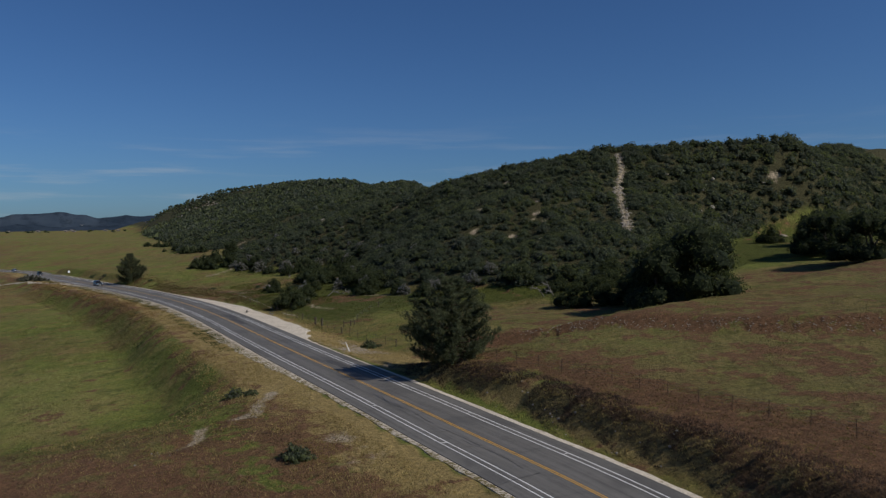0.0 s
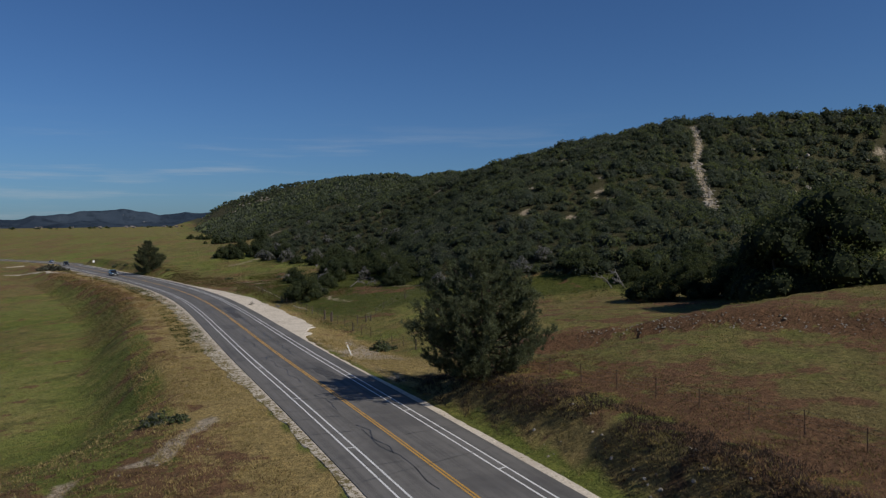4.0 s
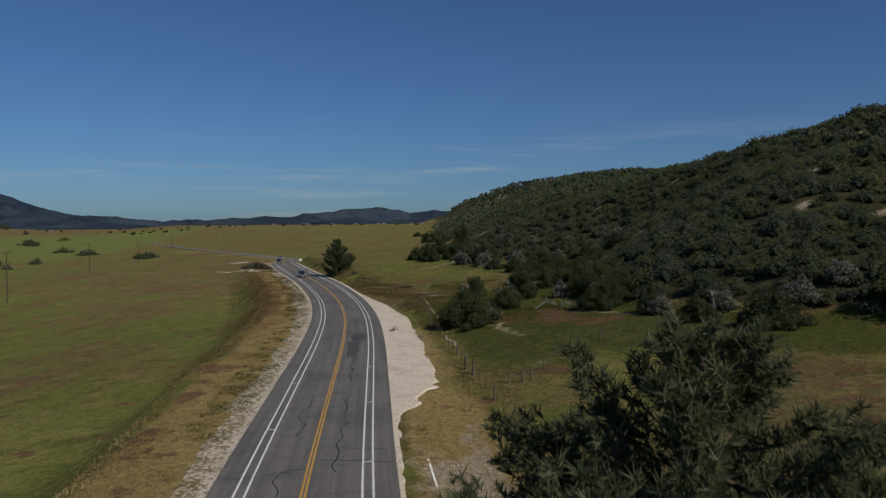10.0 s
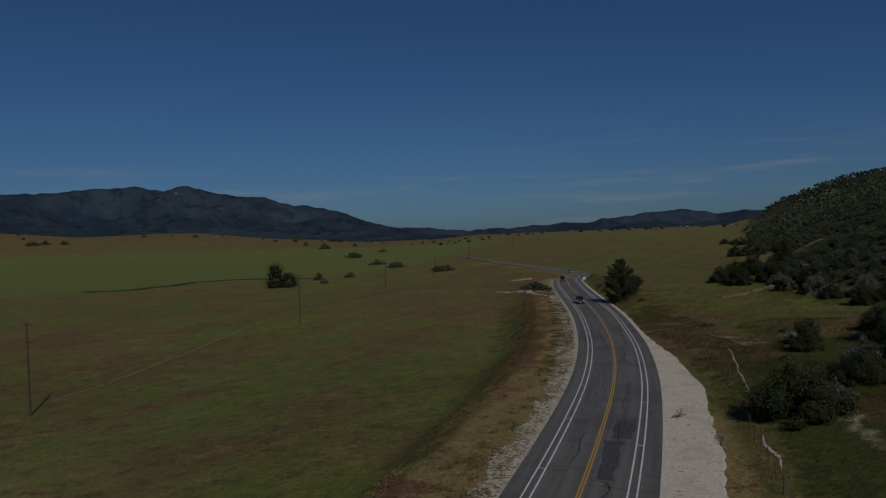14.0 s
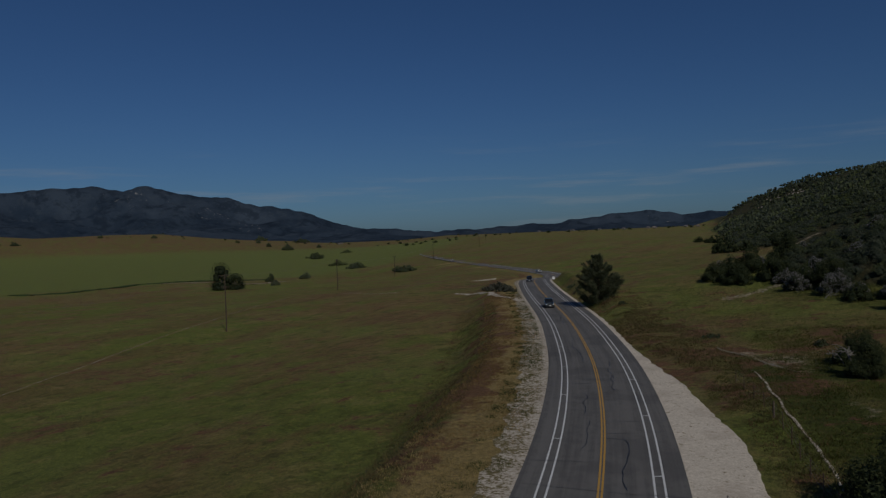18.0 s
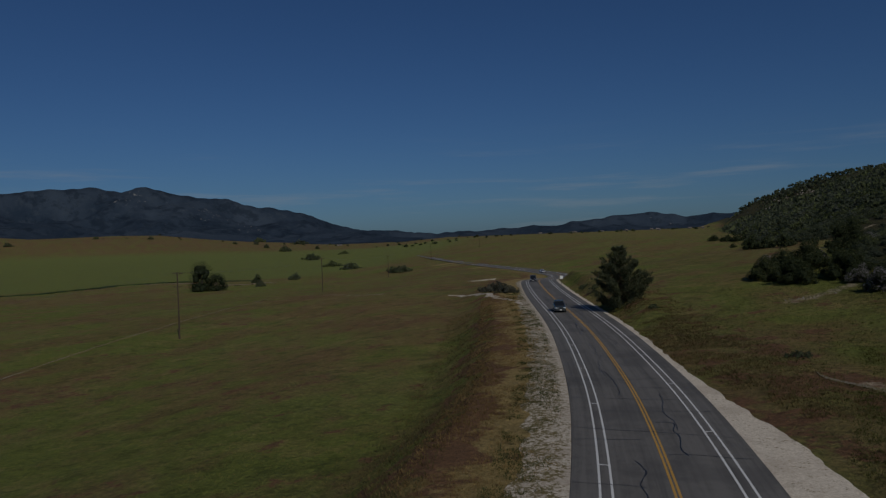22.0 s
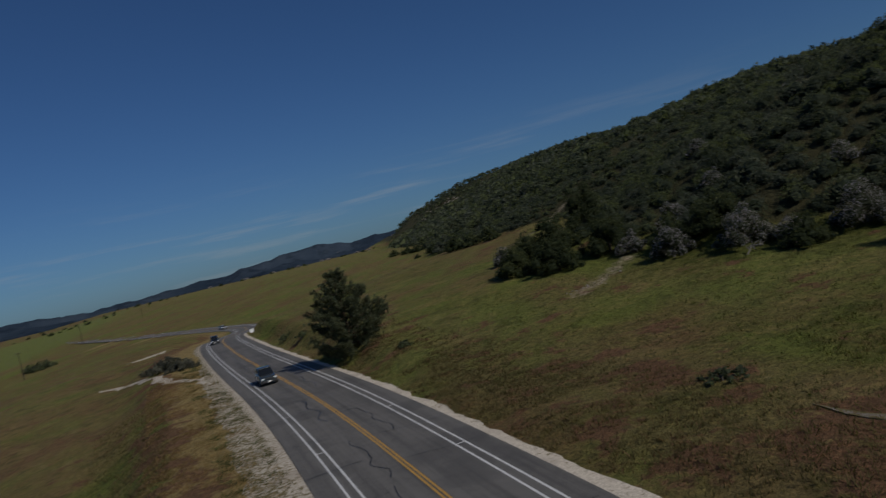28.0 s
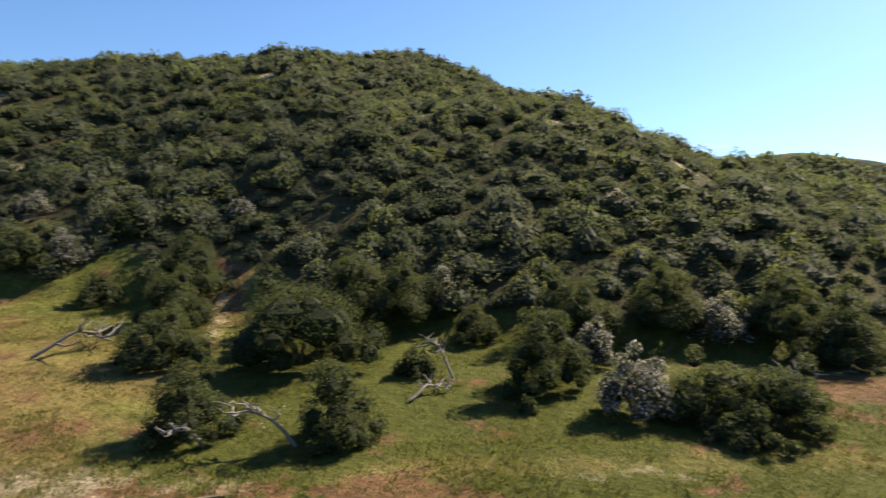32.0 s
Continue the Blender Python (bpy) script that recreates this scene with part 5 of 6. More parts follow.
def pine(x, y, z, height, spread, seed, label):
    """A broad, irregular open-grown pine: whorls of rising limbs that carry tufts of long needles."""
    q = np.random.default_rng(seed)
    t = thing("pine_tree", pose(x, y, z, 0, 0, 0), label, "tree", "roadside pines")
    tz = np.linspace(0, 1, 14)
    tp = np.stack([0.25 * np.sin(tz * 3), 0.2 * np.sin(tz * 4 + 1), tz * height * 0.97 - 0.3], 1)
    part("trunk", raw_mesh("trunk", *tube(tp, 0.02 * height * (1 - tz * 0.9) + 0.03, 8), PINE_BARK, smooth=True), t)
    tufts, dirs = [], []
    level = 0.03
    while level < 0.97:
        n = q.integers(5, 8)
        for j in range(n):
            a = 2 * math.pi * j / n + q.uniform(-0.4, 0.4) + level * 9
            prof = spread * float(np.interp(level, [0, 0.12, 0.28, 0.42, 0.58, 0.74, 0.87, 1], [0.80, 0.95, 1.0, 0.90, 0.70, 0.48, 0.29, 0.08]))
            ln = prof * (q.uniform(0.66, 0.98) if q.random() < 0.82 else q.uniform(0.98, 1.14))
            if ln < 0.35:
                ln = 0.35
            z0 = level * height
            rise = ln * q.uniform(0.18, 0.5) + level * 0.3
            u = np.linspace(0, 1, 8)
            px = tp[int(level * 13), 0] + math.cos(a) * ln * u
            py = tp[int(level * 13), 1] + math.sin(a) * ln * u
            pz = z0 + rise * u ** 1.6 - 0.12 * ln * np.sin(u * math.pi) + 0.05 * q.normal(size=8) * u
            br = np.stack([px, py, pz], 1)
            part("branch", raw_mesh("branch", *tube(br, np.linspace(0.028 + 0.014 * ln, 0.012, 8), 5), PINE_BARK, smooth=True), t)
            m = max(5, int(ln * 8.5))
            for w in np.linspace(0.16, 1.0, m):
                c = np.array([np.interp(w, u, px), np.interp(w, u, py), np.interp(w, u, pz)])
                for _ in range(3 if w > 0.55 else 1):
                    side = q.normal(0, 1, 3) * np.array([0.24, 0.24, 0.15]) * (0.5 + 0.25 * ln) * (1.15 - 0.5 * w)
                    tufts.append(c + side + (0, 0, 0.08))
                    o = np.array([math.cos(a), math.sin(a), 1.1]) + q.normal(0, 0.4, 3)
                    dirs.append(o / np.linalg.norm(o))
        level += q.uniform(0.05, 0.072)
    for _ in range(10):
        tufts.append(np.array([tp[-1, 0] + q.normal(0, 0.12), tp[-1, 1] + q.normal(0, 0.12), height * q.uniform(0.95, 1.0)]))
        dirs.append(np.array([0, 0, 1.0]))
    c, d = np.array(tufts), np.array(dirs)
    k = 20
    n = len(c)
    spread_v = q.normal(size=(n, k, 3))
    spread_v /= np.linalg.norm(spread_v, axis=2)[..., None]
    nd = d[:, None] * 0.95 + spread_v
    nd /= np.linalg.norm(nd, axis=2)[..., None]
    ln = q.uniform(0.24, 0.38, (n, k, 1))
    sidev = np.cross(nd, q.normal(size=nd.shape))
    sidev /= np.linalg.norm(sidev, axis=2)[..., None] + 1e-9
    root = c[:, None] + d[:, None] * q.uniform(-0.12, 0.14, (n, k, 1))
    v = np.stack([root + sidev * 0.024, root - sidev * 0.024, root + nd * ln], 2).reshape(-1, 3)
    tone = np.repeat(np.clip(q.normal(0.5, 0.28, n), 0, 1), k * 3)
    part("needles", raw_mesh("needles", v, np.arange(len(v)).reshape(-1, 3), NEEDLE, dict(tone=tone)), t, "dark green tufts of long needles")
    cones = []
    for i in q.choice(n, 34, replace=False):
        bm = bmesh.new()
        bmesh.ops.create_icosphere(bm, subdivisions=1, radius=1, matrix=Matrix.Translation(c[i]) @ Matrix.Diagonal((0.08, 0.08, 0.13, 1)))
        part("cone", bm_mesh("cone", bm, PINE_BARK, True), t, "brown pine cone")
    return t


pine(19.3, 31.9, land_z(19.3, 31.9) - 0.3, 9.3, 6.1, 5, "broad dark green pine beside the road with cones")
pine(-45.2, 200.6, land_z(-45.2, 200.6) - 0.2, 9.3, 4.7, 8, "dark green pine leaning over the road shoulder")


# ---------------------------------------------------------------- dead wood
def snag(x, y, seed, label, length, rise, turn, forks=6, r=0.13):
    q = np.random.default_rng(seed)
    t = thing("dead_branch", pose(x, y, land_z(x, y) + 0.05, 0, 0, turn), label, "dead wood", "bleached dead branches")
    u = np.linspace(0, 1, 13)
    main = np.stack([length * u, 0.12 * length * np.sin(u * 6 + seed) * u, rise * np.sin(u * 2.4) + 0.05 + 0.06 * length * np.sin(u * 8 + seed) * u], 1)
    part("stem", raw_mesh("stem", *tube(main, np.linspace(r, r * 0.35, 13), 6), DEAD_WOOD, smooth=True), t)
    for i in range(forks):
        w = q.uniform(0.25, 0.95)
        s = np.array([np.interp(w, u, main[:, k]) for k in range(3)])
        e = s + np.array([q.uniform(-0.2, 0.8), q.uniform(-0.8, 0.8), q.uniform(-0.25, 0.55)]) * length * 0.5
        e[2] = max(e[2], 0.05)
        part("twig", raw_mesh("twig", *limb(q, s, e, r * 0.62, r * 0.16, 0.16), DEAD_WOOD, smooth=True), t)
    return t


for i, (x, y, ln, rs, tn) in enumerate([(5.2, 158.6, 4.2, 1.1, -35), (5.6, 137, 2.6, 0.5, -30), (-1.8, 143.4, 1.6, 1.0, 150), (-0.8, 139.8, 2.6, 1.5, 120), (9.5, 135.8, 2.2, 1.6, 60),
                                        (10.2, 180, 2.4, 1.6, 80), (13.4, 178.6, 1.8, 0.6, 10), (-2.4, 186.6, 2.0, 1.7, 95), (-6, 188.5, 1.6, 0.7, 20), (48.5, 77.6, 2.6, 1.7, 160), (50.5, 78.4, 2.4, 2.0, 120),
                                        (50.2, 77.0, 2.2, 1.2, 200), (14.5, 118.5, 2.6, 0.7, -40), (11.5, 117.8, 3.2, 0.9, 20), (32, 99, 2.0, 2.6, 95), (4.2, 168, 1.2, 0.7, 80), (-6.2, 105, 1.1, 0.15, 60), (-0.6, 98.5, 1.6, 0.2, 100)]):
    snag(x, y, 500 + i, "bleached grey dead branch lying in the grass" if rs < 1.2 else "bleached grey dead snag standing at the brush edge", ln, rs, tn, 13, 0.042 + 0.018 * ln)

# ---------------------------------------------------------------- power line
def power_pole(x, y, height, turn, arms, label):
    p = thing("power_pole", pose(x, y, land_z(x, y) - 0.2, 0, 0, turn), label, "utility pole", "power line poles")
    u = np.linspace(0, 1, 6)
    part("mast", raw_mesh("mast", *tube(np.stack([0.06 * np.sin(u * 3), 0 * u, u * height], 1), 0.19 - 0.07 * u, 8), POLE_WOOD, smooth=True), p)
    for z, half in arms:
        part("crossarm", bm_mesh("crossarm", box(0, 0.14, height - z, 2 * half, 0.1, 0.12, 0.01), POLE_WOOD), p)
        for k in (-0.92, -0.45, 0.45, 0.92):
            v, f = tube([(k * half, 0.14, height - z + 0.05), (k * half, 0.14, height - z + 0.14), (k * half, 0.14, height - z + 0.24)], [0.05, 0.075, 0.04], 6)
            part("insulator", raw_mesh("insulator", v, f, INSULATOR, smooth=True), p)
        for k in (-1, 1):
            part("brace", raw_mesh("brace", *tube([(k * half * 0.55, 0.16, height - z - 0.03), (0, 0.13, height - z - 0.7)], [0.022, 0.022], 4), STEEL), p)
    return p


INSULATOR = plain("brown_glazed_insulator", (0.10, 0.06, 0.04), 0.3)
WIRE = plain("dull_aluminium_wire", (0.16, 0.16, 0.16), 0.5, 0.6)
POLES = [(-100, 8, 14.5), (-108.3, 101.5, 15.2), (-140.2, 194.4, 14.6), (-197, 307, 13.5), (-250, 425, 13.0), (-322, 585, 12.5), (-372, 760, 12.5), (-470, 960, 12)]
for i, (x, y, h) in enumerate(POLES):
    x2, y2, _ = POLES[min(i + 1, len(POLES) - 1)]
    x1, y1, _ = POLES[max(i - 1, 0)]
    power_pole(x, y, h, math.degrees(math.atan2(y2 - y1, x2 - x1)) - 90, [(0.35, 1.2), (3.2, 1.0)] if i in (1, 2) else [(0.35, 1.2)],
               "tall dark wooden power pole standing in the meadow")
for k in (-0.9, 0.9):
    for (xa, ya, ha), (xb, yb, hb) in zip(POLES[:-1], POLES[1:]):
        d = Vector((xb - xa, yb - ya)).normalized()
        nx, ny = d.y * k * 1.2, -d.x * k * 1.2
        za, zb = land_z(xa, ya) + ha - 0.25, land_z(xb, yb) + hb - 0.25
        u = np.linspace(0, 1, 17)
        w = np.stack([xa + nx + (xb - xa) * u, ya + ny + (yb - ya) * u, za + (zb - za) * u - 6.0 * u * (1 - u)], 1)
        tagged(new("power_line", raw_mesh("power_line", *tube(w, np.full(17, 0.008), 4), WIRE)), "thin grey overhead power line between poles", "wire", "power lines")


# ---------------------------------------------------------------- fences
def fence(path, gap, height, wood_every, label, seed):
    """Thin steel posts, some wooden ones, and four sagging strands of wire."""
    q = random.Random(seed)
    pts = spline(path, gap)
    z = land(pts[:, 0], pts[:, 1])[0]
    fn = thing("wire_fence", pose(pts[0, 0], pts[0, 1], z[0]), label, "fence", "ranch fences")
    base = np.array([pts[0, 0], pts[0, 1], z[0]])
    tops = []
    for i, (x, y) in enumerate(pts):
        lean = q.uniform(-0.05, 0.05), q.uniform(-0.05, 0.05)
        o = np.array([x, y, z[i]]) - base
        hh = height * q.uniform(0.92, 1.08)
        top = o + (lean[0], lean[1], hh)
        if wood_every and i % wood_every == 0:
            part("fence_post", raw_mesh("fence_post", *tube([o - (0, 0, 0.2), (o + top) / 2, top], [0.085, 0.08, 0.075], 7), POST_WOOD, smooth=True), fn, "weathered wooden post")
        else:
            part("fence_post", raw_mesh("fence_post", *tube([o - (0, 0, 0.2), (o + top) / 2, top], [0.035, 0.03, 0.03], 4), STEEL), fn)
        tops.append((o, top))
    for f in (0.3, 0.55, 0.78, 0.96):
        line = []
        for (o, t), (o2, t2) in zip(tops[:-1], tops[1:]):
            a, b = o + (t - o) * f, o2 + (t2 - o2) * f
            line += [a, (a + b) / 2 - (0, 0, 0.04)]
        line.append(tops[-1][0] + (tops[-1][1] - tops[-1][0]) * f)
        part("wire", raw_mesh("wire", *tube(np.array(line), np.full(len(line), 0.006), 3), WIRE), fn)
    return fn


fence([(39, -18), (36.9, -9.5), (34.6, -2.2), (31.2, 9.2), (28.6, 15.6), (25.7, 22.4), (22.9, 29), (20.5, 45)], 3.2, 1.25, 0, "rusty wire fence along the pasture edge", 1)
fence([(17, 56), (12.4, 68), (8.2, 80), (3.6, 94), (-1.6, 110), (-5.5, 124), (-11, 138)], 3.0, 1.2, 6, "old wire fence beside the pull-out", 2)
fence([(12.6, 77), (20, 92), (36, 103)], 4.0, 1.1, 4, "sagging wire fence crossing the grass", 3)


def wood_post(x, y, h, r, label):
    p = thing("gate_post", pose(x, y, land_z(x, y) - 0.15), label, "post", "stout wooden posts")
    part("post", raw_mesh("post", *tube([(0, 0, 0), (0.02, 0, h * 0.5), (0.03, 0.02, h)], [r, r * 0.96, r * 0.9], 8), POST_WOOD, smooth=True), p)
    part("cap", raw_mesh("cap", *tube([(0.03, 0.02, h - 0.01), (0.03, 0.02, h + 0.03)], [r * 0.9, r * 0.5], 8), POST_WOOD), p)


wood_post(6.9, 82.8, 1.5, 0.14, "stout dark wooden post beside the old fence")
wood_post(7.9, 80.6, 1.5, 0.15, "stout dark wooden post beside the old fence")
brace_fence = thing("h_brace", pose(11.4, 77.2, land_z(11.4, 77.2) - 0.1, 0, 0, 8), "weathered wooden fence brace with one rail", "fence")
for k in (0, 1.9):
    part("post", raw_mesh("post", *tube([(k, 0, 0), (k, 0, 1.25)], [0.08, 0.075], 7), POST_WOOD), brace_fence)
part("rail", raw_mesh("rail", *tube([(0, 0, 0.95), (1.9, 0, 0.98)], [0.055, 0.05], 6), POST_WOOD), brace_fence)

# ---------------------------------------------------------------- roadside furniture
PLASTIC = plain("white_marker_plastic", (0.75, 0.75, 0.72), 0.5)
marker = thing("road_marker", pose(9.9, 52.6, land_z(9.9, 52.6) - 0.05, -14, -22, 0), "leaning white plastic roadside marker post", "marker post")
part("blade", bm_mesh("blade", box(0, 0, 0.75, 0.11, 0.02, 1.5, 0.006), PLASTIC), marker)
part("reflector", bm_mesh("reflector", box(0, -0.014, 1.32, 0.08, 0.008, 0.16, 0.003), plain("amber_reflector", (0.5, 0.25, 0.03), 0.3)), marker)
SIGN_FACE = plain("sign_sheeting", (0.72, 0.72, 0.70), 0.45, grain=0.05)
sign = thing("road_sign", pose(-77.2, 256.2, land_z(-77.2, 256.2) - 0.1, 0, 0, 25), "small pale square road sign on a steel post", "road sign")
part("post", bm_mesh("post", box(0, 0.03, 1.1, 0.07, 0.05, 2.3, 0.008), STEEL), sign)
part("panel", bm_mesh("panel", box(0, 0, 2.0, 0.75, 0.012, 0.75, 0.004), SIGN_FACE), sign)
part("border", bm_mesh("border", box(0, -0.009, 2.32, 0.68, 0.004, 0.03), TAR), sign)


# ---------------------------------------------------------------- far houses
HOUSE_WALL, HOUSE_ROOF, DARK_GLASS = plain("pale_stucco", (0.20, 0.19, 0.17), 0.9), plain("grey_shingle", (0.20, 0.17, 0.15), 0.9), plain("dark_window_glass", (0.03, 0.035, 0.04), 0.15)
hq = random.Random(21)
for hx, hy in [(-520, 1760), (-470, 1790), (-430, 1700), (-610, 1850), (-560, 1690), (-390, 1820), (-700, 1900), (-350, 1760), (-645, 1730), (-300, 1840), (-760, 1810), (-480, 1880), (-1290, 1640), (-1330, 1700)]:
    w, d, h = hq.uniform(5, 8), hq.uniform(4, 6), hq.uniform(2.2, 2.8)
    home = thing("house", pose(hx, hy, land_z(hx, hy) - 0.5, 0, 0, hq.uniform(-40, 40)), "far pale house with a grey gabled roof", "house", "houses along the far valley edge")
    part("wall", bm_mesh("wall", box(0, 0, h / 2, w, d, h), HOUSE_WALL), home)
    e = 0.6
    rv = [(-w / 2 - e, -d / 2 - e, h), (w / 2 + e, -d / 2 - e, h), (w / 2 + e, d / 2 + e, h), (-w / 2 - e, d / 2 + e, h), (-w / 2 - e, 0, h + d * 0.28), (w / 2 + e, 0, h + d * 0.28), (-w / 2 - e, 0, h), (w / 2 + e, 0, h)]
    part("roof", raw_mesh("roof", np.array(rv), [(0, 1, 5, 4), (2, 3, 4, 5), (0, 4, 3, 6), (1, 7, 2, 5), (0, 3, 2, 1)], HOUSE_ROOF), home)
    for k in (-0.3, 0.0, 0.3):
        part("window", bm_mesh("window", box(k * w, -d / 2 - 0.03, h * 0.55, 1.6, 0.08, 1.3), DARK_GLASS), home)

# ---------------------------------------------------------------- cars
def car(s, off, body_col, label, suv, heading):
    """A car in its lane: body, glass, wheels, lamps, mirrors, plates without letters."""
    p = on_road(np.array([s, s + 1.0]), off)
    ang = math.degrees(math.atan2(p[1, 1] - p[0, 1], p[1, 0] - p[0, 0])) + (180 if heading < 0 else 0)
    c = thing("car", pose(p[0, 0], p[0, 1], p[0, 2], 0, 0, ang), label, "car", "cars on the road")
    paint = Mat("car_paint", 0.25, 0.3, 0.5)
    paint.b.inputs["Coat Weight"].default_value = 0.8
    paint.color(body_col)
    glass = Mat("car_glass", 0.06, 0.0, 0.6)
    glass.color((0.012, 0.014, 0.016))
    rubber = plain("tyre_rubber", (0.02, 0.02, 0.02), 0.9)
    rim_m = plain("alloy_rim", (0.45, 0.45, 0.46), 0.3, 0.8)
    trim = plain("black_trim", (0.02, 0.02, 0.022), 0.6)
    ln, wd, ht = (4.75, 1.86, 1.72) if suv else (4.8, 1.84, 1.46)
    # lower body and cabin as bevelled sections along the length
    bonnet, deck = (1.02, 1.05) if suv else (0.90, 0.98)

    def shell(stations):
        bm = bmesh.new()
        rings = []
        for x, half, z0, z1, tuck in stations:
            ring = [bm.verts.new(q) for q in ((x, -half * 0.94, z0), (x, -half, z0 + (z1 - z0) * 0.4), (x, -half * tuck, z1), (x, half * tuck, z1), (x, half, z0 + (z1 - z0) * 0.4), (x, half * 0.94, z0))]
            rings.append(ring)
        for a, b in zip(rings[:-1], rings[1:]):
            for i in range(6):
                bm.faces.new((a[i], a[(i + 1) % 6], b[(i + 1) % 6], b[i]))
        bm.faces.new(rings[0][::-1])
        bm.faces.new(rings[-1])
        bmesh.ops.recalc_face_normals(bm, faces=bm.faces)
        bmesh.ops.bevel(bm, geom=bm.edges[:], offset=0.035, segments=2, affect="EDGES", profile=0.6)
        return bm

    h2 = wd / 2
    part("body", bm_mesh("body", shell([(-ln / 2, h2 * 0.86, 0.38, deck - 0.12, 0.9), (-ln / 2 + 0.18, h2 * 0.97, 0.26, deck, 0.9), (-0.6, h2, 0.24, deck - 0.02, 0.92),
                                        (0.9, h2, 0.24, bonnet + 0.02, 0.9), (ln / 2 - 0.35, h2 * 0.95, 0.26, bonnet - 0.12, 0.84), (ln / 2, h2 * 0.8, 0.36, bonnet - 0.3, 0.84)]), paint.m, True), c)
    back = -ln / 2 + (0.12 if suv else 0.75)
    part("window_band", bm_mesh("window_band", shell([(back, h2 * 0.84, deck - 0.06, deck + 0.02, 0.9), (back + (0.25 if suv else 0.6), h2 * 0.87, deck - 0.06, ht - 0.10, 0.84),
                                                      (0.15, h2 * 0.87, bonnet - 0.06, ht - 0.07, 0.82), (1.15, h2 * 0.86, bonnet - 0.08, bonnet + 0.02, 0.9)]), glass.m, True), c, "dark tinted glass")
    part("roof", bm_mesh("roof", shell([(back + (0.2 if suv else 0.62), h2 * 0.74, ht - 0.13, ht - 0.05, 0.9), (-0.5, h2 * 0.75, ht - 0.12, ht, 0.9), (0.3, h2 * 0.73, ht - 0.14, ht - 0.05, 0.88)]), paint.m, True), c)
    for x in (-ln * 0.29, ln * 0.31):
        for side in (-1, 1):
            w = part("wheel", raw_mesh("wheel", *tube([(x, side * (h2 - 0.02), 0.34), (x, side * (h2 - 0.10), 0.34), (x, side * (h2 - 0.22), 0.34)], [0.31, 0.34, 0.33], 18), rubber, smooth=True), c)
            bm = bmesh.new()
            bmesh.ops.create_cone(bm, cap_ends=True, segments=16, radius1=0.22, radius2=0.18, depth=0.04, matrix=Matrix.Translation((x, side * (h2 - 0.03), 0.34)) @ Matrix.Rotation(radians(90), 4, "X"))
            part("rim", bm_mesh("rim", bm, rim_m), w)
    for side in (-1, 1):
        part("headlight", bm_mesh("headlight", box(ln / 2 - 0.12, side * h2 * 0.66, bonnet - 0.30, 0.16, 0.36, 0.15, 0.04), plain("lamp_lens", (0.75, 0.78, 0.8), 0.1)), c, "clear glass headlight")
        part("tail_lamp", bm_mesh("tail_lamp", box(-ln / 2 + 0.06, side * h2 * 0.74, deck - 0.20, 0.12, 0.26, 0.2, 0.03), plain("red_lens", (0.35, 0.01, 0.01), 0.2)), c, "red tail lamp")
        part("mirror", bm_mesh("mirror", box(0.78, side * (h2 + 0.08), bonnet + 0.06, 0.12, 0.18, 0.13, 0.03), paint.m), c)
    part("grille", bm_mesh("grille", box(ln / 2 - 0.03, 0, bonnet - 0.34, 0.06, 0.9, 0.22, 0.02), trim), c, "black front grille")
    part("bumper", bm_mesh("bumper", box(ln / 2 - 0.05, 0, 0.42, 0.14, wd * 0.82, 0.2, 0.05), trim), c)
    part("plate", bm_mesh("plate", box(ln / 2 + 0.025, 0, 0.44, 0.01, 0.32, 0.16), SIGN_FACE), c)
    return c


car(s_of_y(199), -1.55, (0.055, 0.065, 0.065), "dark grey-green car driving in its lane", True, -1)
car(s_of_y(274), -1.55, (0.02, 0.022, 0.03), "dark car coming round the far bend", True, -1)
car(s_of_y(372), -1.5, (0.5, 0.5, 0.5), "pale car far along the road", False, -1)


# ---------------------------------------------------------------- stones and grass
def rock_mesh(seed):
    q = np.random.default_rng(seed)
    bm = bmesh.new()
    bmesh.ops.create_icosphere(bm, subdivisions=2, radius=1)
    for w in bm.verts:
        w.co *= 0.75 + 0.45 * noise.noise(w.co * 1.4 + Vector((seed * 3.1, 0, 0))) + q.uniform(-0.05, 0.05)
        w.co.z *= 0.6
    return bm_mesh("boulder", bm, ROCK)


rocks = [rock_mesh(i) for i in range(5)]
ROCK_V = [np.array([w.co[:] for w in m.vertices]) for m in rocks]
ROCK_F = [np.array([p.vertices[:] for p in m.polygons]) for m in rocks]
q = random.Random(3)


def rock_places(line, n, wide, lo, hi):
    for _ in range(n):
        k = q.randrange(len(line) - 1)
        u = q.random()
        x = line[k][0] + (line[k + 1][0] - line[k][0]) * u + q.uniform(-wide, wide)
        y = line[k][1] + (line[k + 1][1] - line[k][1]) * u + q.uniform(-wide, wide)
        r = q.uniform(lo, hi)
        yield r, pose(x, y, float(ground_z(x, y)) + r * 0.12, q.uniform(-12, 12), q.uniform(-12, 12), q.uniform(0, 360)) @ Matrix.Diagonal((r, r * q.uniform(0.7, 1), r * q.uniform(0.7, 1.1), 1))


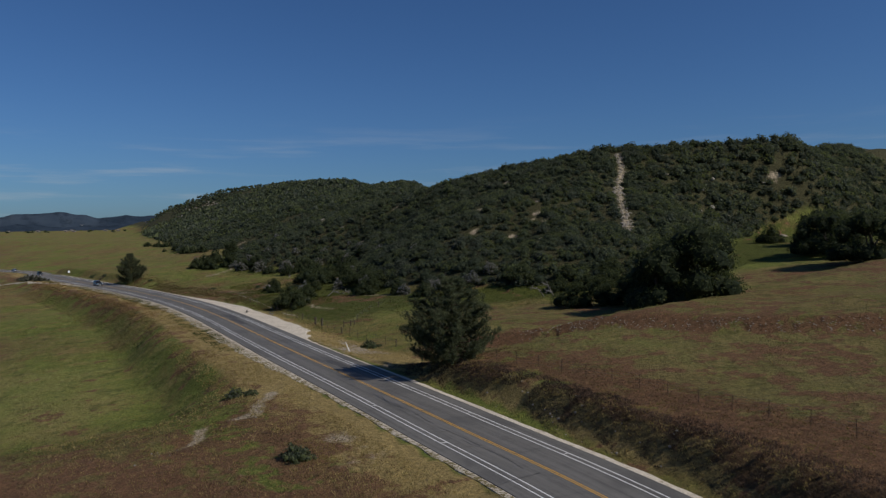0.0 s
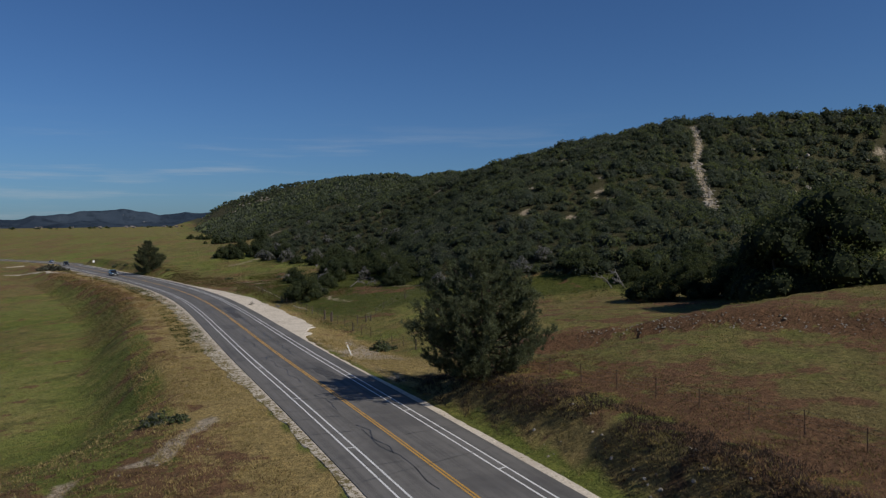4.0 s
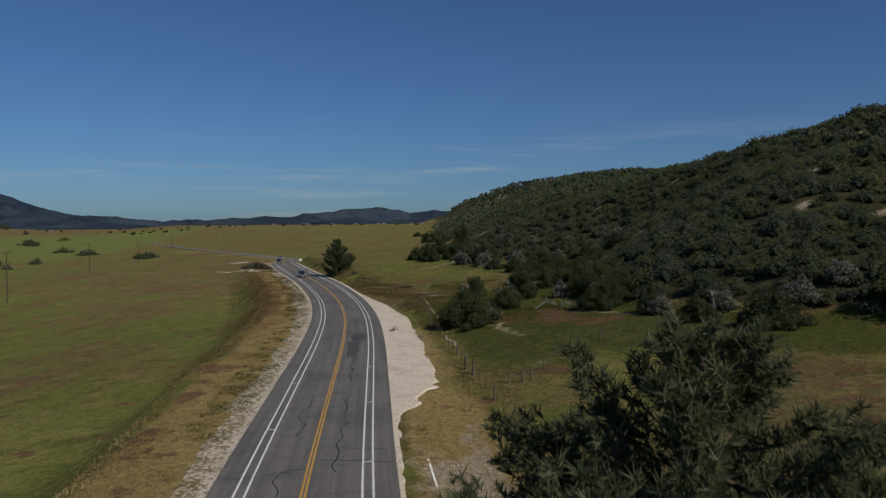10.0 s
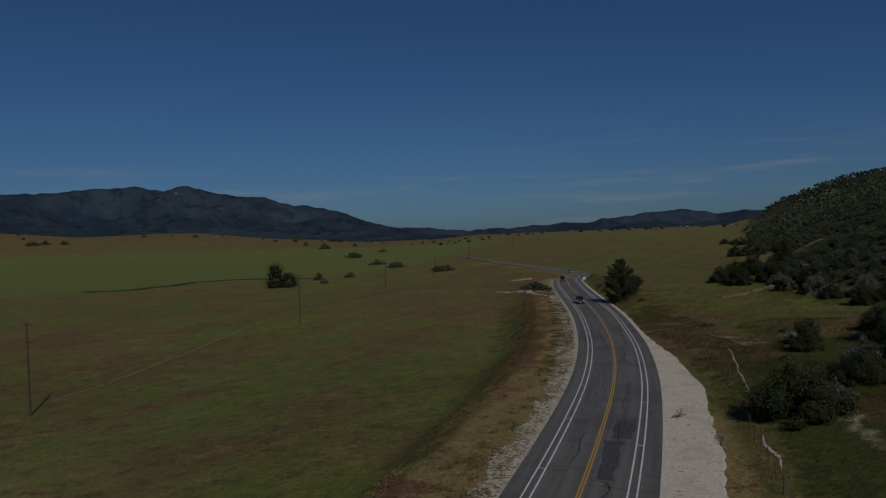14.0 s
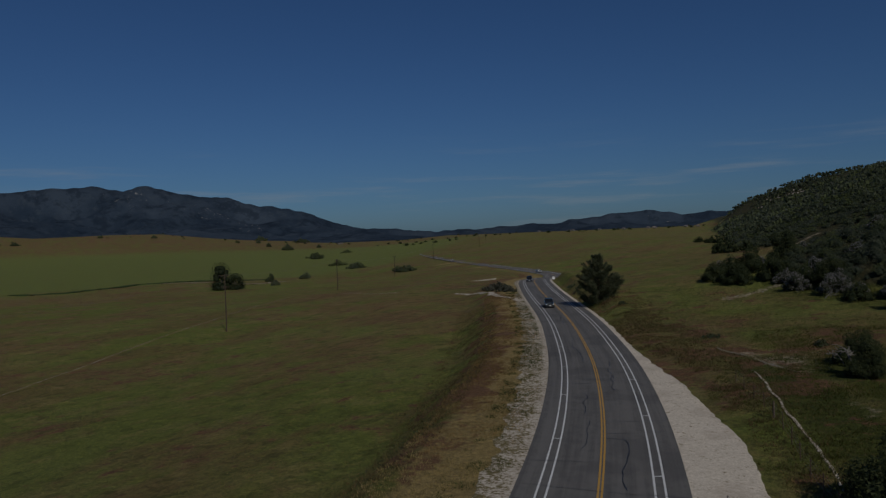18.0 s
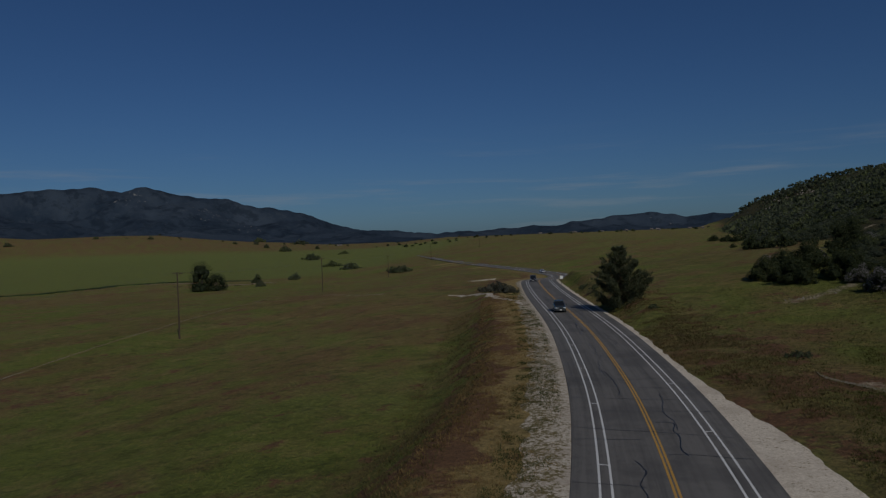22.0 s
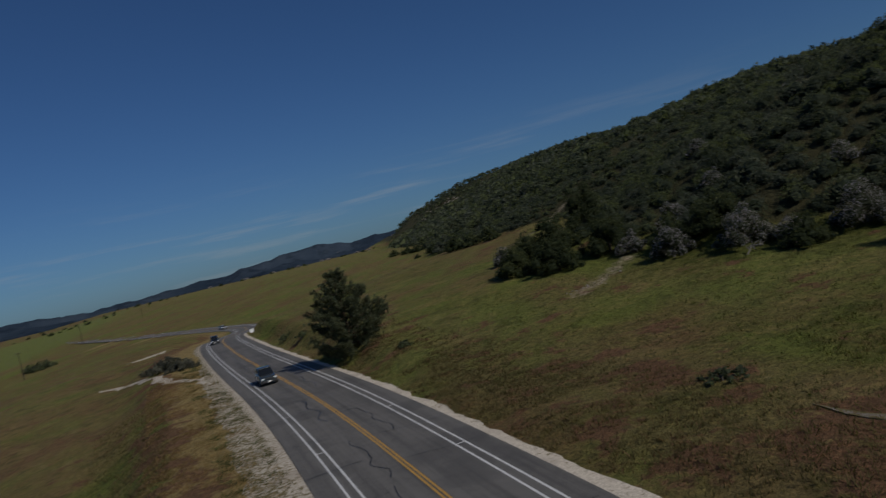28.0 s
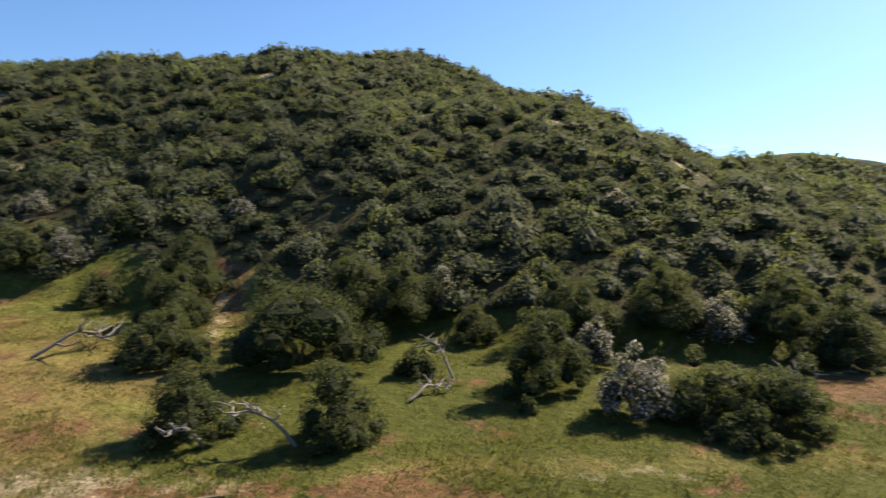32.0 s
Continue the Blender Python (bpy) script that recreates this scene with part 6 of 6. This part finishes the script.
for line, n, wide, lo, hi in [([(59, 107), (61, 109)], 4, 1, 0.5, 1.2), ([(25, 203), (21, 201)], 4, 1, 0.25, 0.55), ([(13, 235), (20, 236)], 6, 1.2, 0.4, 1.2),
                              ([(29.6, 150.6), (31, 147.5)], 5, 0.8, 0.15, 0.4), ([(0, 23), (-11, 11)], 14, 1.0, 0.05, 0.16), ([(-3, 150), (2, 141)], 18, 2.4, 0.04, 0.12),
                              ([(21, 20), (27, -4)], 40, 1.8, 0.06, 0.2), ([(110, 150), (150, 150)], 14, 8, 0.6, 1.8), ([(-140, 1280), (-80, 1222)], 45, 30, 1.0, 3.2), ([(-8, 148), (-6, 150)], 26, 3, 0.04, 0.11), ([(-17, 198), (-20, 193)], 12, 1.8, 0.08, 0.25),
                              ([(12.4, 51.5), (10.9, 57.5)], 10, 0.8, 0.05, 0.16)]:
    for r, m in rock_places(line, n, wide, lo, hi):
        ob = new("rock", q.choice(rocks))
        ob.matrix_basis = m
        tagged(ob, "pale weathered granite rock on the slope" if r > 0.3 else "small pale granite stone in the soil", "rock", "loose rocks")
for nm, lab, line, n, wide, lo, hi in [("rockfall", "strip of tumbled tan rocks running down the hill", STRIP, 260, 1.5, 0.18, 0.62),
                                       ("scarp_stones", "small pale stones along the eroded bank in the pasture", SCARP[1:-2], 420, 0.8, 0.05, 0.15)]:
    made = []
    for r, m in rock_places(line, n, wide, lo, hi):
        k = q.randrange(5)
        mm = np.array(m)
        made.append((ROCK_V[k] @ mm[:3, :3].T + mm[:3, 3], ROCK_F[k]))
    tagged(new(nm, raw_mesh(nm, *joined(made), ROCK)), lab, "stones", kind="stuff")


def tuft_mesh(name, x, y, height, blades, mat, tone, lean=0.35):
    """Grass tufts: a few bent blades each, in one mesh."""
    z, _, off, _, _ = land(x, y)
    ok = np.abs(off) > 5.6
    x, y, z, height, tone = x[ok], y[ok], z[ok], height[ok] * 0.72, tone[ok]
    n = len(x)
    a = nr.uniform(0, 2 * math.pi, (n, blades))
    r = nr.uniform(0.03, 0.30, (n, blades))
    bx, by = x[:, None] + np.cos(a) * r, y[:, None] + np.sin(a) * r
    h = height[:, None] * nr.uniform(0.45, 1.15, (n, blades))
    tx, ty = bx + np.cos(a) * h * (lean + 0.3) * nr.uniform(0.3, 1.8, (n, blades)), by + np.sin(a) * h * (lean + 0.3)
    w = 0.014 + 0.05 * height[:, None]
    px, py = -np.sin(a) * w, np.cos(a) * w
    zz = np.repeat(z[:, None] - 0.03, blades, 1)
    v = np.stack([np.stack([bx + px, by + py, zz], -1), np.stack([bx - px, by - py, zz], -1), np.stack([tx, ty, zz + h], -1)], 2).reshape(-1, 3)
    return raw_mesh(name, v, np.arange(len(v)).reshape(-1, 3), mat, dict(tone=np.repeat(np.clip(tone, 0.03, 1), blades * 3)))


def strip_points(n, y0, y1, lo, hi):
    s = nr.uniform(s_of_y(y0), s_of_y(y1), n)
    off = nr.uniform(lo, hi, n)
    k = (s + S_AT_Y0) / 2
    i = np.arange(len(LINE))
    return np.interp(k, i, LINE[:, 0]) + np.interp(k, i, RIGHT[:, 0]) * off, np.interp(k, i, LINE[:, 1]) + np.interp(k, i, RIGHT[:, 1]) * off


parts = [strip_points(17000, -15, 230, -14, -7.4), strip_points(6000, -15, 110, 6.0, 13), strip_points(2500, 30, 230, -7.6, -5.6), strip_points(5000, -15, 40, -32, -12)]
x, y = np.concatenate([p[0] for p in parts]), np.concatenate([p[1] for p in parts])
keep = vnoise(x, y, 3.0, 61) > -0.35
keep &= ~((np.abs(to_line(x, y, LINE[::4])[0]) < 10) & (x > np.interp(y, LINE[:, 1], LINE[:, 0])) & (y > 66) & (y < 150))
x, y = x[keep], y[keep]
south_v = y < 112 + 8 * vnoise(x, y, 6, 70)
for nm, pick, mat, lab in [("dry_verge_grass", south_v, STRAW, "dry straw-coloured grass along the road verges"), ("brown_verge_grass", ~south_v, BROWN_GRASS, "brown-orange dry grass along the road verge")]:
    tagged(new(nm, tuft_mesh(nm, x[pick], y[pick], nr.uniform(0.10, 0.34, int(pick.sum())), 6, mat, np.clip(0.5 + 0.5 * vnoise(x[pick], y[pick], 6, 62), 0, 1))), lab, "grass", kind="stuff")
x, y = strip_points(15000, 60, 238, -9.0, -5.3)
keep = vnoise(x, y, 1.2, 71) + 0.5 * vnoise(x, y, 4.5, 72) > 0.05
x, y = x[keep], y[keep]
tagged(new("shoulder_weeds", tuft_mesh("shoulder_weeds", x, y, nr.uniform(0.12, 0.34, len(x)), 5, SHOULDER_WEED, np.clip(0.4 + 0.4 * vnoise(x, y, 5, 73), 0, 1), 0.7)),
       "low green weeds growing in the gravel shoulder", "weeds", kind="stuff")
n = 34000
x, y = nr.uniform(-30, 60, n), nr.uniform(72, 205, n)
z, br, off, _, _ = land(x, y)
keep = (off > 11) & (br < 0.5) & (vnoise(x, y, 5, 63) > -0.6)
x, y = x[keep], y[keep]
tagged(new("meadow_grass", tuft_mesh("meadow_grass", x, y, nr.uniform(0.10, 0.36, len(x)), 5, FOOT_GRASS, np.clip(0.5 + 0.6 * vnoise(x, y, 9, 64), 0, 1))),
       "yellow-green grass at the foot of the hill", "grass", kind="stuff")
x, y = nr.uniform(-12, 21, 26000), nr.uniform(108, 166, 26000)
_, br, off, _, _ = land(x, y)
keep = (off > 9) & (br < 0.6) & (vnoise(x, y, 2.6, 76) + 0.6 * vnoise(x, y, 7, 77) > -0.15)
x, y = x[keep], y[keep]
tagged(new("tall_foot_grass", tuft_mesh("tall_foot_grass", x, y, nr.uniform(0.15, 0.55, len(x)) * (0.7 + 0.3 * vnoise(x, y, 4, 78)), 5, FOOT_GRASS, np.clip(0.55 + 0.7 * vnoise(x, y, 5, 79), 0, 1), 0.5)),
       "tall clumped green and yellow grass below the bushes", "grass", kind="stuff")
parts = [strip_points(10000, 20, 150, -34, -13), strip_points(11000, -20, 66, 12, 60)]
x, y = np.concatenate([p[0] for p in parts]), np.concatenate([p[1] for p in parts])
keep = vnoise(x, y, 4, 65) > -0.2
x, y = x[keep], y[keep]
tagged(new("pasture_grass", tuft_mesh("pasture_grass", x, y, nr.uniform(0.08, 0.26, len(x)), 5, GRASS, np.clip(0.35 + 0.5 * vnoise(x, y, 11, 66), 0, 1))),
       "green and brown grass on the bank and pasture", "grass", kind="stuff")
x, y = strip_points(12000, -30, 38, 6.2, 12)
keep = vnoise(x, y, 3, 74) > -0.5
x, y = x[keep], y[keep]
tagged(new("bank_weeds", tuft_mesh("bank_weeds", x, y, nr.uniform(0.12, 0.42, len(x)), 5, DUSK_WEED, np.clip(0.5 + 0.5 * vnoise(x, y, 4, 75), 0, 1), 0.6)),
       "dark purple-brown dry weeds on the cut bank", "weeds", kind="stuff")
x, y = strip_points(5000, -30, 40, 12, 18)
x2, y2 = strip_points(12000, -20, 38, -34, -7.5)
keep = vnoise(x2, y2, 3.2, 81) + 0.7 * vnoise(x2, y2, 8, 82) > 0.1
x2, y2 = x2[keep], y2[keep]
x, y = np.r_[x, x2], np.r_[y, y2]
tagged(new("rust_weeds", tuft_mesh("rust_weeds", x, y, nr.uniform(0.10, 0.30, len(x)), 5, RUST, np.clip(0.5 + 0.5 * vnoise(x, y, 5, 67), 0, 1), 0.5)),
       "rust-brown dry weeds in the roadside pasture", "weeds", kind="stuff")
x, y = strip_points(22000, 96, 226, 5.6, 16)
edge = np.abs(to_line(x, y, LINE[::4])[0])
fade = sstep(96, 125, y) * sstep(226, 195, y) * sstep(17, 11, edge)
keep = (edge > 10 - 4.4 * sstep(135, 158, y)) & (nr.random(len(x)) < fade) & (vnoise(x, y, 3.5, 68) > -0.35)
x2, y2 = strip_points(9000, 70, 215, -20, -12)
keep2 = nr.random(len(x2)) < 0.75 * sstep(70, 120, y2)
x, y = np.r_[x[keep], x2[keep2]], np.r_[y[keep], y2[keep2]]
tagged(new("dark_verge_weeds", tuft_mesh("dark_verge_weeds", x, y, nr.uniform(0.12, 0.46, len(x)), 5, WEED, np.clip(0.5 + 0.5 * vnoise(x, y, 5, 69), 0, 1), 0.5)),
       "dark brown-green weeds along the shaded verge", "weeds", kind="stuff")
